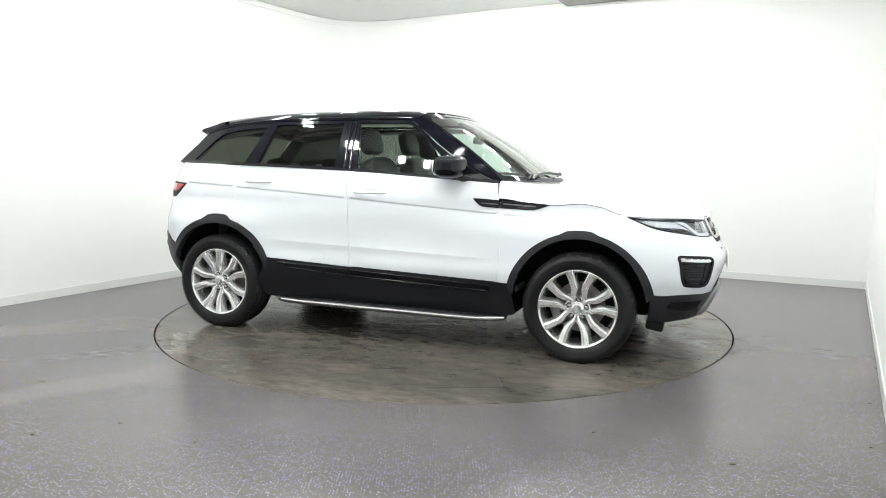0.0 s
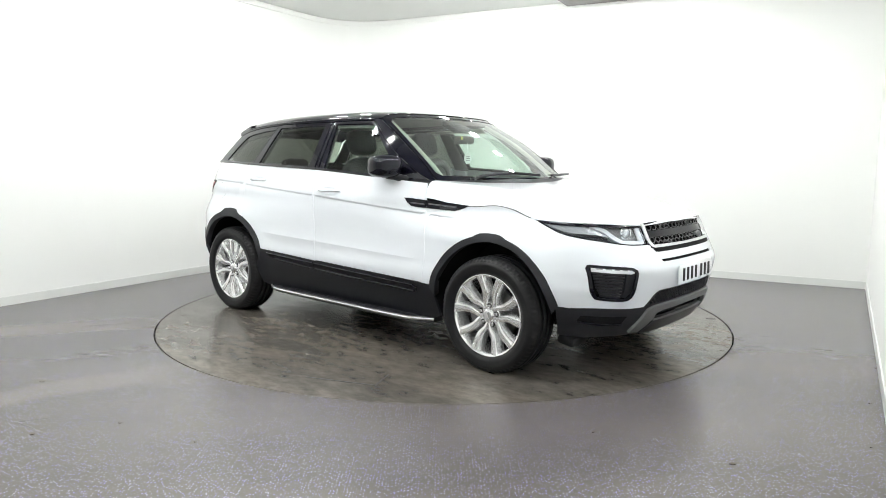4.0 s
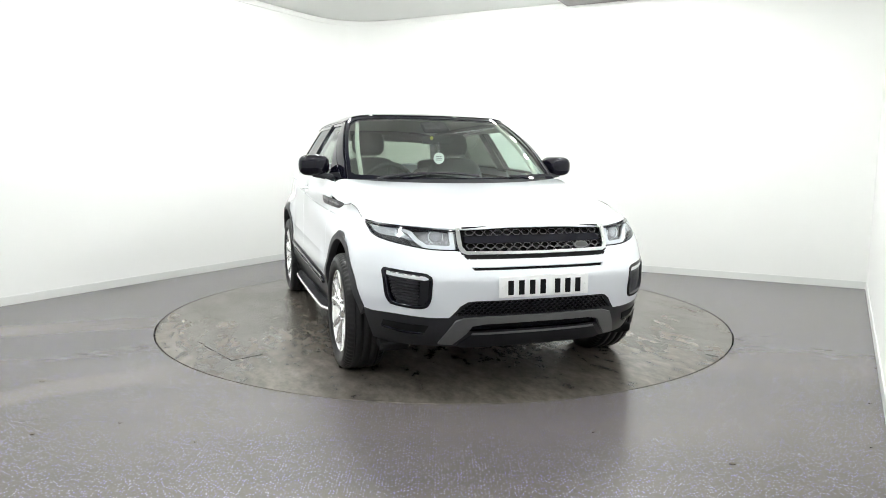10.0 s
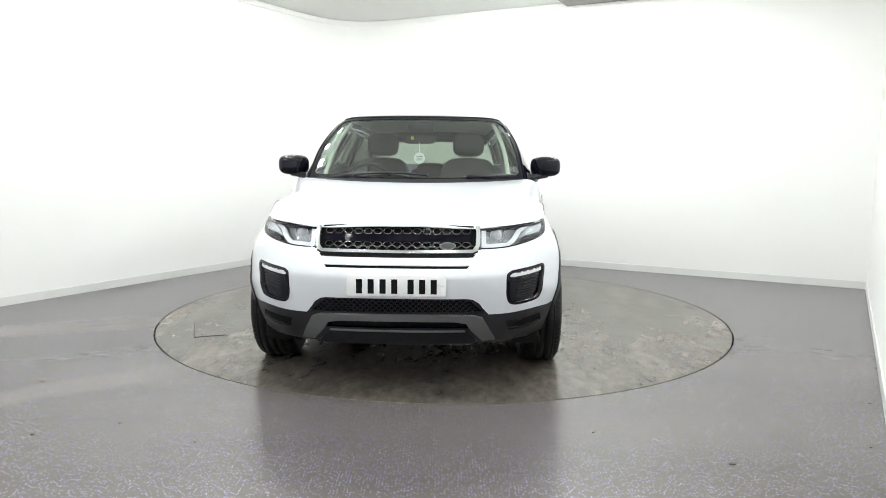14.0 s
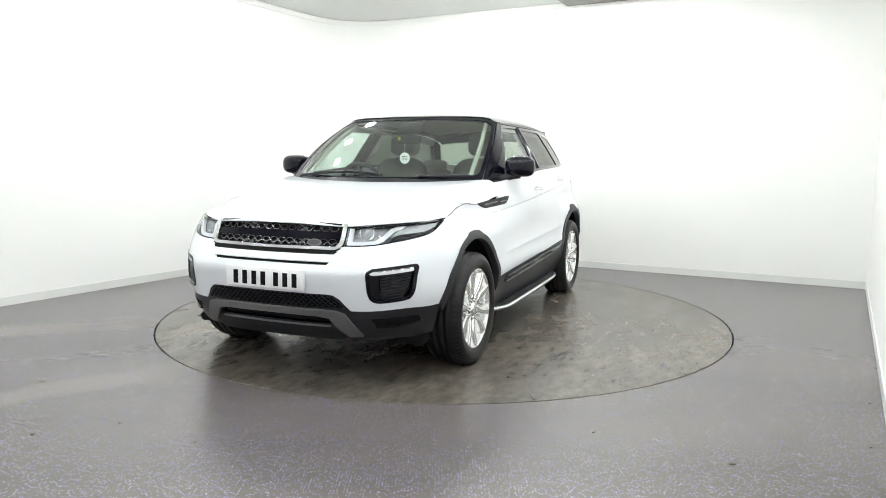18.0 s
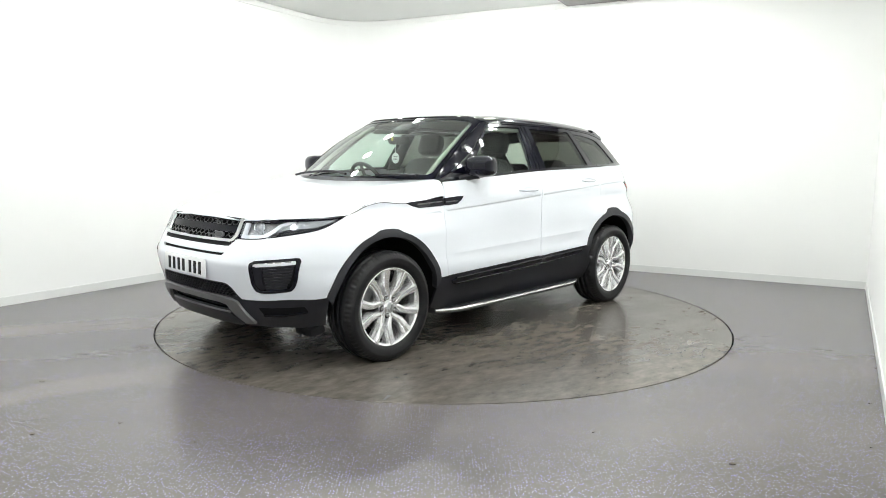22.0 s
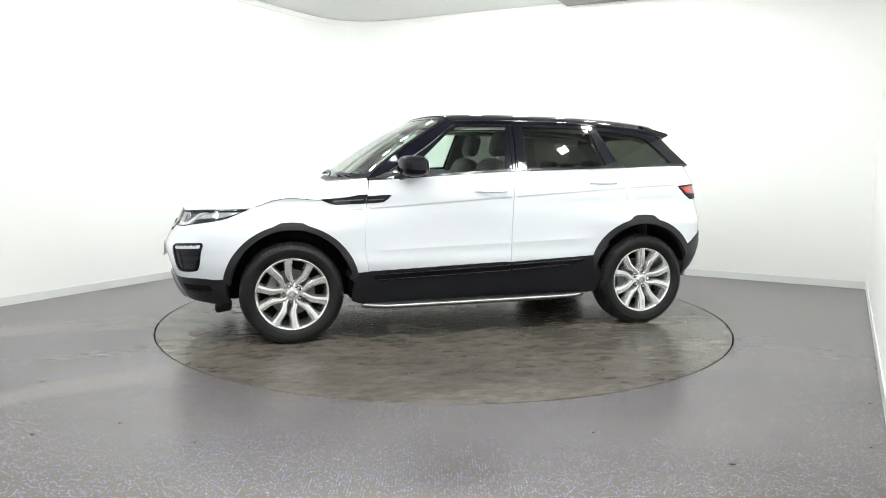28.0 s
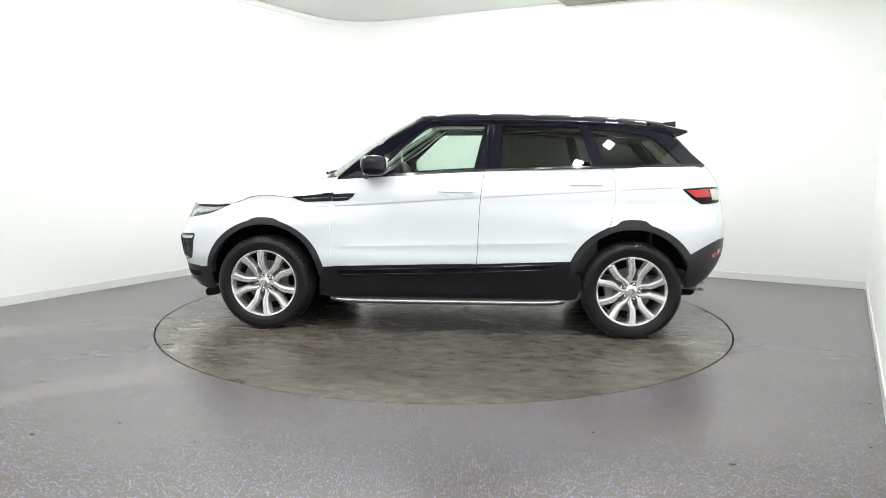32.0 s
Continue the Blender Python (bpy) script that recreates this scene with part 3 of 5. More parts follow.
HOOD_E = curve((0.7, 0.995), (0.82, 0.990), (1.13, 0.977), (1.33, 0.990), (1.45, 0.972), (1.57, 0.932), (1.88, 0.916), (2.08, 0.903), (2.2, 0.895))
HOOD_C = curve((0.7, 1.135), (0.82, 1.122), (1.05, 1.098), (1.33, 1.058), (1.6, 1.020), (1.9, 0.966), (2.03, 0.935), (2.13, 0.905))
HOOD_Y = curve((0.7, 0.895), (0.82, 0.887), (1.13, 0.853), (1.33, 0.841), (1.45, 0.836), (1.57, 0.829), (1.74, 0.782), (1.88, 0.69), (2.0, 0.53), (2.06, 0.38), (2.12, 0.1))
LEAD_X = curve((0, 2.105), (0.3, 2.085), (0.5, 2.05), (0.68, 1.965), (0.82, 1.86), (0.92, 1.74), (1, 1.57))
LEAD_Y = curve((0, 0), (0.3, 0.26), (0.5, 0.43), (0.68, 0.585), (0.82, 0.70), (0.92, 0.778), (1, 0.829))


def hood(a, b):
    """a runs from -1 to 1 across, b from 0 at the front edge to 1.2 at the screen."""
    a, b = np.asarray(a, float), np.asarray(b, float)
    w = np.clip(np.abs(a), 0, 1)
    u = b / 1.2
    x0, y0 = LEAD_X(w), LEAD_Y(w)
    x1, y1 = 1.03 - 0.232 * np.clip(w / 0.87, 0, 1) ** 2.5 + 0.007 * np.clip((w - 0.87) / 0.13, 0, 1), w * 0.887
    x = x0 + (x1 - x0) * u
    y = y0 + (y1 - y0) * u ** 1.5
    r = np.clip(y / HOOD_Y(x), 0, 1)
    p = 3.0 + 38.0 * np.clip(u, 0, 1) ** 3
    zc, ze = HOOD_C(x), HOOD_E(x)
    z = zc - (zc - ze) * r ** p
    # the front edge rolls over
    z = z - 0.010 * np.clip(1 - u / 0.05, 0, 1) ** 2
    return np.stack([x, np.sign(a) * y, z], -1)


def screen(a, b):
    """The windscreen: a from -0.7 to 0.7 across, b from 0 at the foot to 0.9 at the roof."""
    a, b = np.asarray(a, float) / 0.7, np.asarray(b, float) / 0.9
    def foot_top(a_):
        xt_ = 0.262 - 0.10 * np.abs(a_) ** 2.2
        yt_ = green(xt_, roof_edge(xt_))[..., 1] * a_
        return 1.03 - 0.21 * np.abs(a_) ** 2.2, 1.105 - 0.004 * a_ * a_, xt_, roof(xt_, yt_)[..., 2]

    k = 4 * b * (1 - b)
    xb, zb, xt, zt = foot_top(a)
    eb, fb, et, ft = foot_top(np.ones_like(a))
    ye = green(eb + (et - eb) * b + 0.022 * k, fb + (ft - fb) * b + 0.022 * k)[..., 1]
    return np.stack([xb + (xt - xb) * b + 0.022 * k, a * ye, zb + (zt - zb) * b + 0.022 * k], -1)


def backlight(a, b):
    """The rear screen: a from -0.7 to 0.7 across, b from 0 at the tailgate to 0.35 at the spoiler."""
    a, b = np.asarray(a, float) / 0.7, np.asarray(b, float) / 0.35
    xb, yb, zb = -1.93 + 0.08 * a * a, 0.66 * a, 1.225
    xt, yt, zt = -1.66 + 0.03 * a * a, 0.575 * a, 1.49 - 0.02 * a * a
    return np.stack([xb + (xt - xb) * b, yb + (yt - yb) * b, zb + (zt - zb) * b], -1)


def arch(cx, cz, r, bump, a0, a1, step=4):
    """The outer line of a wheel-arch trim, with its raised flat top."""
    out = []
    for k in range(int(a0), int(a1) + 1, step):
        t = radians(k)
        rr = r + bump * float(1 - smooth(9, 16, abs(k - 90))) - 0.008 * math.exp(-((k - 90) / 40) ** 2)
        x, z = cx + rr * math.cos(t), cz + rr * math.sin(t)
        out.append((x, z))
    return out


UP = (0, 0, 1)
AHEAD = (1, 0, 0)

# ---------------------------------------------------------------- the car
car = thing("car", "white five-door compact SUV with a black roof, parked on the turntable", "car")

GAP1 = [(0.812, 0.478), (0.832, 0.62), (0.832, 0.75), (0.822, 0.93), (0.809, 1.02), (0.798, 1.112)]
GAP2 = [(-0.237, 0.515), (-0.243, 0.64), (-0.252, 0.88), (-0.260, 1.0), (-0.282, 1.179)]
GAP3 = [(-1.165, 0.80), (-1.192, 0.89), (-1.207, 1.02), (-1.197, 1.211)]
FA = [(s_x(x, z), z) for x, z in arch(1.33, 0.362, 0.459, 0.013, 12, 166)]
RA = [(s_x(x, z), z) for x, z in arch(-1.33, 0.362, 0.468, 0.024, 24, 148)]


def lamp_foot():
    """The lower line of a headlamp, from the grille to the tip on the wing."""
    return [(XC - s_y(0.432, 0.785), 0.785), (XC - s_y(0.56, 0.788), 0.788), (XC - s_y(0.665, 0.803), 0.803), nx(1.79, 0.842), nx(1.68, 0.882), nx(1.60, 0.918), nx(1.572, 0.930)]


LAMP_FOOT = lamp_foot()


def flank(name, outline, mat, label="", **kw):
    """The same panel on both sides of the car."""
    obs = []
    for sd in (1, -1):
        obs.append(skin(name, outline, kw.get("surf", body), mat, kw.get("parent", car) if not isinstance(kw.get("parent"), tuple) else kw["parent"][0 if sd > 0 else 1], label, side=sd, **{k: v for k, v in kw.items() if k not in ("surf", "parent")}))
    return tuple(obs)


def seg(line, x0, x1):
    return [p for p in line if min(x0, x1) <= p[0] <= max(x0, x1)]


# front wing
seam = [(s_x(1.665, 0.885), 0.885), (s_x(1.70, 0.75), 0.75), FA[8]]
foot_s = [(XC - o, z) for o, z in LAMP_FOOT]
wing = bend(GAP1[:4], 0.04)[:-1] + [(x, float(HOOD_E(x)) + 0.002) for x in (0.818, 0.90, 0.98, 1.06)] + bend([(1.13, 0.977)] + [(s_x(x, float(HOOD_E(x))), float(HOOD_E(x)) - 0.0065) for x in (1.2, 1.26, 1.33, 1.39, 1.45, 1.51, 1.565)], 0.03)[1:] + [foot_s[-2], seam[0], seam[1]] + FA[8:] + [(0.89, 0.474)]
flank("front_wing", wing, WHITE, gap=0.0010)

# dark strip added behind the bonnet joint to stand for the gap's shade
line = [(s_x(x, float(HOOD_E(x))), float(HOOD_E(x))) for x in np.linspace(0.83, 1.56, 30)]
flank("bonnet_gap_shade", [(a, b + 0.005) for a, b in line] + [(a, b - 0.022) for a, b in line[::-1]], DARK, "", gap=0, lift=-0.012, depth=0, step=0.05)

# dark joint between bonnet and wing
for sd in (1, -1):
    bm = bmesh.new()
    tube(bm, [tuple(body(s_x(x, float(HOOD_E(x))), float(HOOD_E(x)) - 0.002) * np.array([1, sd, 1]) + np.array([0, sd * 0.0005, 0.0])) for x in np.linspace(1.10, 1.565, 40)], 0.0021, 6)
    part("bonnet_joint", bm, DARK, car, "dark shut line beside the bonnet")

# bonnet
hood_out = both(bend([(0.0, 0.0), (0.5, 0.0), (1.0, 0.0)], 0.03) + bend([(1.0, 0.0), (1.0, 1.2)], 0.03)[1:] + bend([(1.0, 1.2), (0.0, 1.2)], 0.03)[1:])
skin("bonnet", hood_out, hood, WHITE, car, "white clamshell bonnet", outer=UP, gap=0.0035, step=0.025, depth=0.008)

# doors
front_door = bend(GAP1, 0.04) + [(x, float(BELT(x))) for x in np.linspace(0.77, -0.27, 24)] + bend(GAP2[::-1], 0.04) + [(x, 0.521 - 0.043 * (x + 0.244) / 1.1) for x in np.linspace(-0.2, 0.78, 20)]
rear_door = bend(GAP2, 0.04) + [(x, float(BELT(x))) for x in np.linspace(-0.30, -1.18, 20)] + bend(GAP3[::-1], 0.04) + [p for p in RA if p[0] > -1.15][::-1] + [(-0.9, 0.548)]
# dark sheet added behind the doors so their gaps read as shade
inner = [(0.95, 0.50), (0.93, 0.85), (0.90, 1.06), (0.2, 1.10), (-1.35, 1.16), (-1.35, 0.92), (-1.0, 0.80), (-0.85, 0.55)]
flank("door_gap_shade", straight(inner, 0.05), DARK, "", gap=0, lift=-0.024, depth=0, step=0.1)
fd = flank("front_door", front_door, WHITE, "white front door skin", gap=0.0032)
rd = flank("rear_door", rear_door, WHITE, "white rear door skin", gap=0.0032)

# rear quarter and tail
q_low = [p for p in RA if p[0] <= -1.15]
quarter = bend(GAP3, 0.04) + [(s_x(x, float(BELT(x))), float(BELT(x))) for x in np.linspace(-1.22, -1.80, 14)] + [(s_x(-1.90, 1.18), 1.18), (s_x(-1.97, 0.9), 0.9), (s_x(-1.97, 0.70), 0.70), (s_x(-1.78, 0.635), 0.635)] + q_low[::-1]
TL = [(s_x(-1.672, 1.062), 1.066), (s_x(-1.86, 1.074), 1.076), (s_x(-1.985, 1.074), 1.074), (s_x(-1.99, 0.97), 0.962), (s_x(-1.82, 0.952), 0.956), (s_x(-1.74, 1.0), 1.0)]
flank("rear_quarter", quarter, WHITE, gap=0.002, holes=(straight(TL),))
tail_o = both([(0.0, 1.225), (0.52, 1.215), (0.58, 1.15), (SPANR + (s_x(-1.97, 0.9) - X0R), 0.9), (SPANR + (s_x(-1.97, 0.70) - X0R), 0.70), (0.0, 0.68)])
skin("tailgate", straight(tail_o, 0.04), tail, WHITE, car, "white tailgate", outer=(-1, 0, 0), step=0.05)
rb = both([(0.0, 0.68), (SPANR + (s_x(-1.97, 0.70) - X0R), 0.70), (SPANR + (s_x(-1.78, 0.635) - X0R), 0.635), (SPANR + (s_x(-1.73, 0.60) - X0R), 0.60), (SPANR + (s_x(-1.70, 0.45) - X0R), 0.45), (SPANR + (s_x(-1.71, 0.37) - X0R), 0.37), (SPANR + (s_x(-1.86, 0.345) - X0R), 0.345), (0.0, 0.34)])
skin("rear_bumper", straight(rb, 0.04), tail, GRAINED, car, "black grained lower rear bumper", outer=(-1, 0, 0), step=0.05, lift=0.006)

# sills
sill = [(0.889, 0.474), (0.80, 0.474)] + [(x, 0.521 - 0.043 * (x + 0.244) / 1.1) for x in np.linspace(0.75, -0.2, 16)] + [(-0.237, 0.514), (-0.6, 0.534), (-0.9, 0.547), (-0.985, 0.40), (-0.96, 0.27), (-0.90, 0.255), (0.85, 0.242), (0.925, 0.268), (0.915, 0.37)]
flank("sill", straight(sill, 0.03), PLASTIC, "black plastic sill cladding", gap=0.001, lift=0.004)

# wheel-arch trims
def ring_band(cx, outer, a0, a1, r):
    inn = [(s_x(cx + r * math.cos(radians(k)), 0.362 + r * math.sin(radians(k))), 0.362 + r * math.sin(radians(k))) for k in range(a1, a0 - 1, -4)]
    return outer + inn


fa = [(s_x(x, z), z) for x, z in arch(1.33, 0.362, 0.459, 0.013, 12, 168, 3)]
ra = [(s_x(x, z), z) for x, z in arch(-1.33, 0.362, 0.468, 0.024, 22, 150, 3)]
flank("arch_trim", ring_band(1.33, fa, 6, 174, 0.417), GRAINED, "black grained wheel-arch trim", gap=0.0, lift=0.008, depth=0.045, step=0.025)
flank("arch_trim", ring_band(-1.33, ra, 8, 162, 0.421), GRAINED, "black grained wheel-arch trim", gap=0.0, lift=0.008, depth=0.045, step=0.025)

# front bumper
FOG = [ny(0.782, 0.688), ny(0.61, 0.669), ny(0.588, 0.655), ny(0.585, 0.60), ny(0.588, 0.53), ny(0.622, 0.486), ny(0.745, 0.496), ny(0.773, 0.515), ny(0.790, 0.58), ny(0.797, 0.672)]
FOG = bend(FOG + FOG[:1], 0.012)[:-1]
SLOT = [ny(-0.385, 0.706), ny(0.385, 0.706), ny(0.372, 0.690), ny(-0.372, 0.690)]
SLOT = straight(SLOT, 0.03)
bw = [nx(1.768, 0.452), nx(1.83, 0.444), ny(0.75, 0.446), ny(0.60, 0.436), ny(0.49, 0.436)]
half = [(0.0, 0.744), ny(0.2, 0.744), ny(0.39, 0.748), ny(0.425, 0.772)] + bend(LAMP_FOOT[:6], 0.03)[:-1] + [(XC - seam[0][0], seam[0][1]), (XC - seam[1][0], seam[1][1])] + [(XC - p[0], p[1]) for p in FA[8::-1]] + bend(bw, 0.03)[0:] + bend([ny(0.47, 0.45), ny(0.44, 0.50), ny(0.405, 0.523), ny(0.36, 0.528)], 0.02)[1:] + [ny(0.2, 0.528), (0.0, 0.528)]
skin("front_bumper", straight(both(half), 0.035), nose, WHITE, car, "white front bumper cover", outer=AHEAD, gap=0.0007, holes=(FOG, [(-a, b) for a, b in FOG][::-1], SLOT))
low = [(0.0, 0.532), ny(0.2, 0.532), ny(0.37, 0.532), ny(0.42, 0.52), ny(0.49, 0.436), ny(0.60, 0.436), ny(0.75, 0.446), nx(1.83, 0.444), nx(1.766, 0.452), nx(1.765, 0.36), nx(1.75, 0.275), nx(1.87, 0.258), ny(0.70, 0.262), ny(0.5, 0.262), (0.0, 0.27)]
LOWG = [(0.0, 0.520), ny(0.36, 0.520), ny(0.40, 0.510), ny(0.462, 0.446), (0.0, 0.444)]
SKIDW = [(0.0, 0.400), ny(0.33, 0.400), ny(0.365, 0.392), ny(0.392, 0.345), (0.0, 0.345)]
skin("lower_bumper", straight(both(low), 0.035), nose, BUMPER, car, "black plastic lower bumper", outer=AHEAD, gap=0.0, lift=-0.004, holes=(straight(both(LOWG), 0.03), straight(both(SKIDW), 0.03)))
skid = [(0.0, 0.438), ny(0.30, 0.439), ny(0.41, 0.434), ny(0.455, 0.42), ny(0.475, 0.385), ny(0.525, 0.290), ny(0.455, 0.288), ny(0.395, 0.352), ny(0.368, 0.394), ny(0.30, 0.404), (0.0, 0.405)]
skin("skid_plate", straight(both(skid), 0.025), nose, SATIN, car, "satin grey skid plate", outer=AHEAD, gap=0.0, lift=0.014, depth=0.03, step=0.025)

# glasshouse
def gline(pts, step=0.03):
    return straight(pts, step)


WF = bend([(0.55, 1.134), (0.55, 1.134), (0.262, 1.392), (0.160, 1.478), (0.095, 1.505), (0.0, 1.51), (-0.275, 1.512), (-0.275, 1.512), (-0.203, 1.182), (-0.203, 1.182), (0.55, 1.134)], 0.03)[:-1]
WR = bend([(-0.385, 1.192), (-0.385, 1.192), (-0.402, 1.508), (-0.402, 1.508), (-0.95, 1.500), (-0.962, 1.490), (-1.042, 1.214), (-1.042, 1.214), (-0.385, 1.192)], 0.03)[:-1]
WQ = bend([(-1.155, 1.220), (-1.155, 1.220), (-1.035, 1.488), (-1.035, 1.488), (-1.25, 1.472), (-1.41, 1.449), (-1.50, 1.41), (-1.68, 1.245), (-1.68, 1.245), (-1.155, 1.220)], 0.03)[:-1]
top = lambda x: float(roof_edge(x)) - 0.002
frame_f = [(0.775, 1.1125)] + [(x, float(BELT(x)) + 0.002) for x in np.linspace(0.75, -0.27, 18)] + [(-0.284, 1.182), (-0.312, 1.36), (-0.318, 1.527)] + [(x, 1.532) for x in np.linspace(-0.29, 0.05, 8)] + bend([(0.05, 1.532), (0.12, 1.520), (0.20, 1.468), (0.40, 1.322), (0.65, 1.172), (0.775, 1.112)], 0.03)[1:-1]
frame_r = [(-0.288, 1.182), (-0.316, 1.36), (-0.322, 1.527)] + [(x, 1.530 - 0.01 * (x + 0.3) ** 2) for x in np.linspace(-0.36, -0.95, 12)] + [(-1.005, 1.520), (-1.03, 1.46), (-1.135, 1.214)] + [(x, float(BELT(x)) + 0.002) for x in np.linspace(-1.1, -0.30, 14)]
frame_q = [(-1.140, 1.214), (-1.033, 1.46), (-1.008, 1.519), (-1.2, 1.510), (-1.35, 1.498), (-1.5, 1.476), (-1.62, 1.445), (-1.86, 1.229)] + [(x, float(BELT(x)) + 0.002) for x in np.linspace(-1.8, -1.15, 12)]
edge = [tuple(screen(np.array([0.70]), np.array([b]))[0][[0, 2]]) for b in np.linspace(0.0, 0.885, 26)]
rail = [(0.79, 1.1105)] + edge + [(x, top(x)) for x in np.linspace(0.13, -1.55, 40)] + [(-1.66, 1.455), (-1.62, 1.448), (-1.5, 1.479), (-1.35, 1.501), (-1.2, 1.513), (-1.005, 1.523)] + [(x, 1.533 - 0.01 * (x + 0.3) ** 2) for x in np.linspace(-0.95, -0.32, 12)] + [(x, 1.535) for x in np.linspace(-0.29, 0.05, 8)] + bend([(0.05, 1.535), (0.125, 1.524), (0.205, 1.471), (0.405, 1.325), (0.655, 1.175), (0.79, 1.1105)], 0.03)[1:-1]
G = dict(surf=green, gap=0.0015, step=0.035)
flank("window_frame", gline(frame_f), GLOSS_BLACK, "gloss black window surround", holes=(WF,), parent=fd, **G)
flank("window_frame", gline(frame_r), GLOSS_BLACK, "gloss black window surround", holes=(WR,), parent=rd, **G)
flank("quarter_frame", gline(frame_q), GLOSS_BLACK, "gloss black rear pillar", holes=(WQ,), **G)
flank("roof_rail", gline(rail), SATIN_BLACK, "gloss black screen pillar and roof edge", lift=0.003, **G)
for nm, w, mt, pr in (("window", WF, CLEAR, fd), ("window", WR, PRIVACY, rd), ("quarter_window", WQ, PRIVACY, car)):
    for ob in flank(nm, w, mt, "tinted privacy glass" if mt is PRIVACY else "clear side glass", surf=green, gap=-0.006, step=0.06, depth=0.0, lift=-0.006, parent=pr):
        ob.visible_shadow = False
xs = np.linspace(0.20, -1.60, 46)
roof_o = [(float(x), float(green(x, roof_edge(x))[1]) * 1.0) for x in xs]
front_e = [(0.262 - 0.10 * abs(a) ** 2.2, float(green(0.262 - 0.10 * abs(a) ** 2.2, roof_edge(0.262 - 0.10 * abs(a) ** 2.2))[1]) * a) for a in np.linspace(-0.99, 0.99, 24)]
roof_o = [p for p in roof_o if p[0] < 0.15]
skin("roof", front_e + roof_o + [(a, -b) for a, b in reversed(roof_o)], roof, GLOSS_BLACK, car, "gloss black roof panel", outer=UP, gap=0.001)
scr = straight([(-0.69, 0.0), (0.69, 0.0), (0.69, 0.89), (-0.69, 0.89)], 0.04)
clear = bend([(-0.645, 0.085), (-0.35, 0.055), (0.0, 0.045), (0.35, 0.055), (0.645, 0.085), (0.668, 0.12), (0.662, 0.80), (0.63, 0.835), (0.2, 0.848), (0.0, 0.848), (-0.2, 0.848), (-0.63, 0.835), (-0.662, 0.80), (-0.668, 0.12), (-0.645, 0.085)], 0.04)[:-1]
skin("windscreen_border", scr, screen, GLOSS_BLACK, car, "black border of the windscreen", outer=UP, gap=0.001, holes=(clear,))
ws = skin("windscreen", clear, screen, SCREEN, car, "clear windscreen glass", outer=UP, gap=-0.01, depth=0, lift=-0.004, step=0.06)
ws.visible_shadow = False
skin("rear_screen", straight([(-0.7, 0), (0.7, 0), (0.7, 0.35), (-0.7, 0.35)], 0.05), backlight, REARGLASS, car, "dark rear screen", outer=(-1, 0, 0), gap=0.0, step=0.08)


# wheels
def spun(prof, n, notch):
    """A turned ring whose profile points (radius, along y, depth) are cut by notches round it."""
    V, Fc = [], []
    for r, y, d in prof:
        for k in range(n):
            q = r - (d if k % notch >= notch - 2 else 0.0)
            V.append((q * math.cos(k * 2 * math.pi / n), y, q * math.sin(k * 2 * math.pi / n)))
    for j in range(len(prof) - 1):
        for k in range(n):
            k1 = (k + 1) % n
            Fc.append((j * n + k, (j + 1) * n + k, (j + 1) * n + k1, j * n + k1))
    return V, Fc


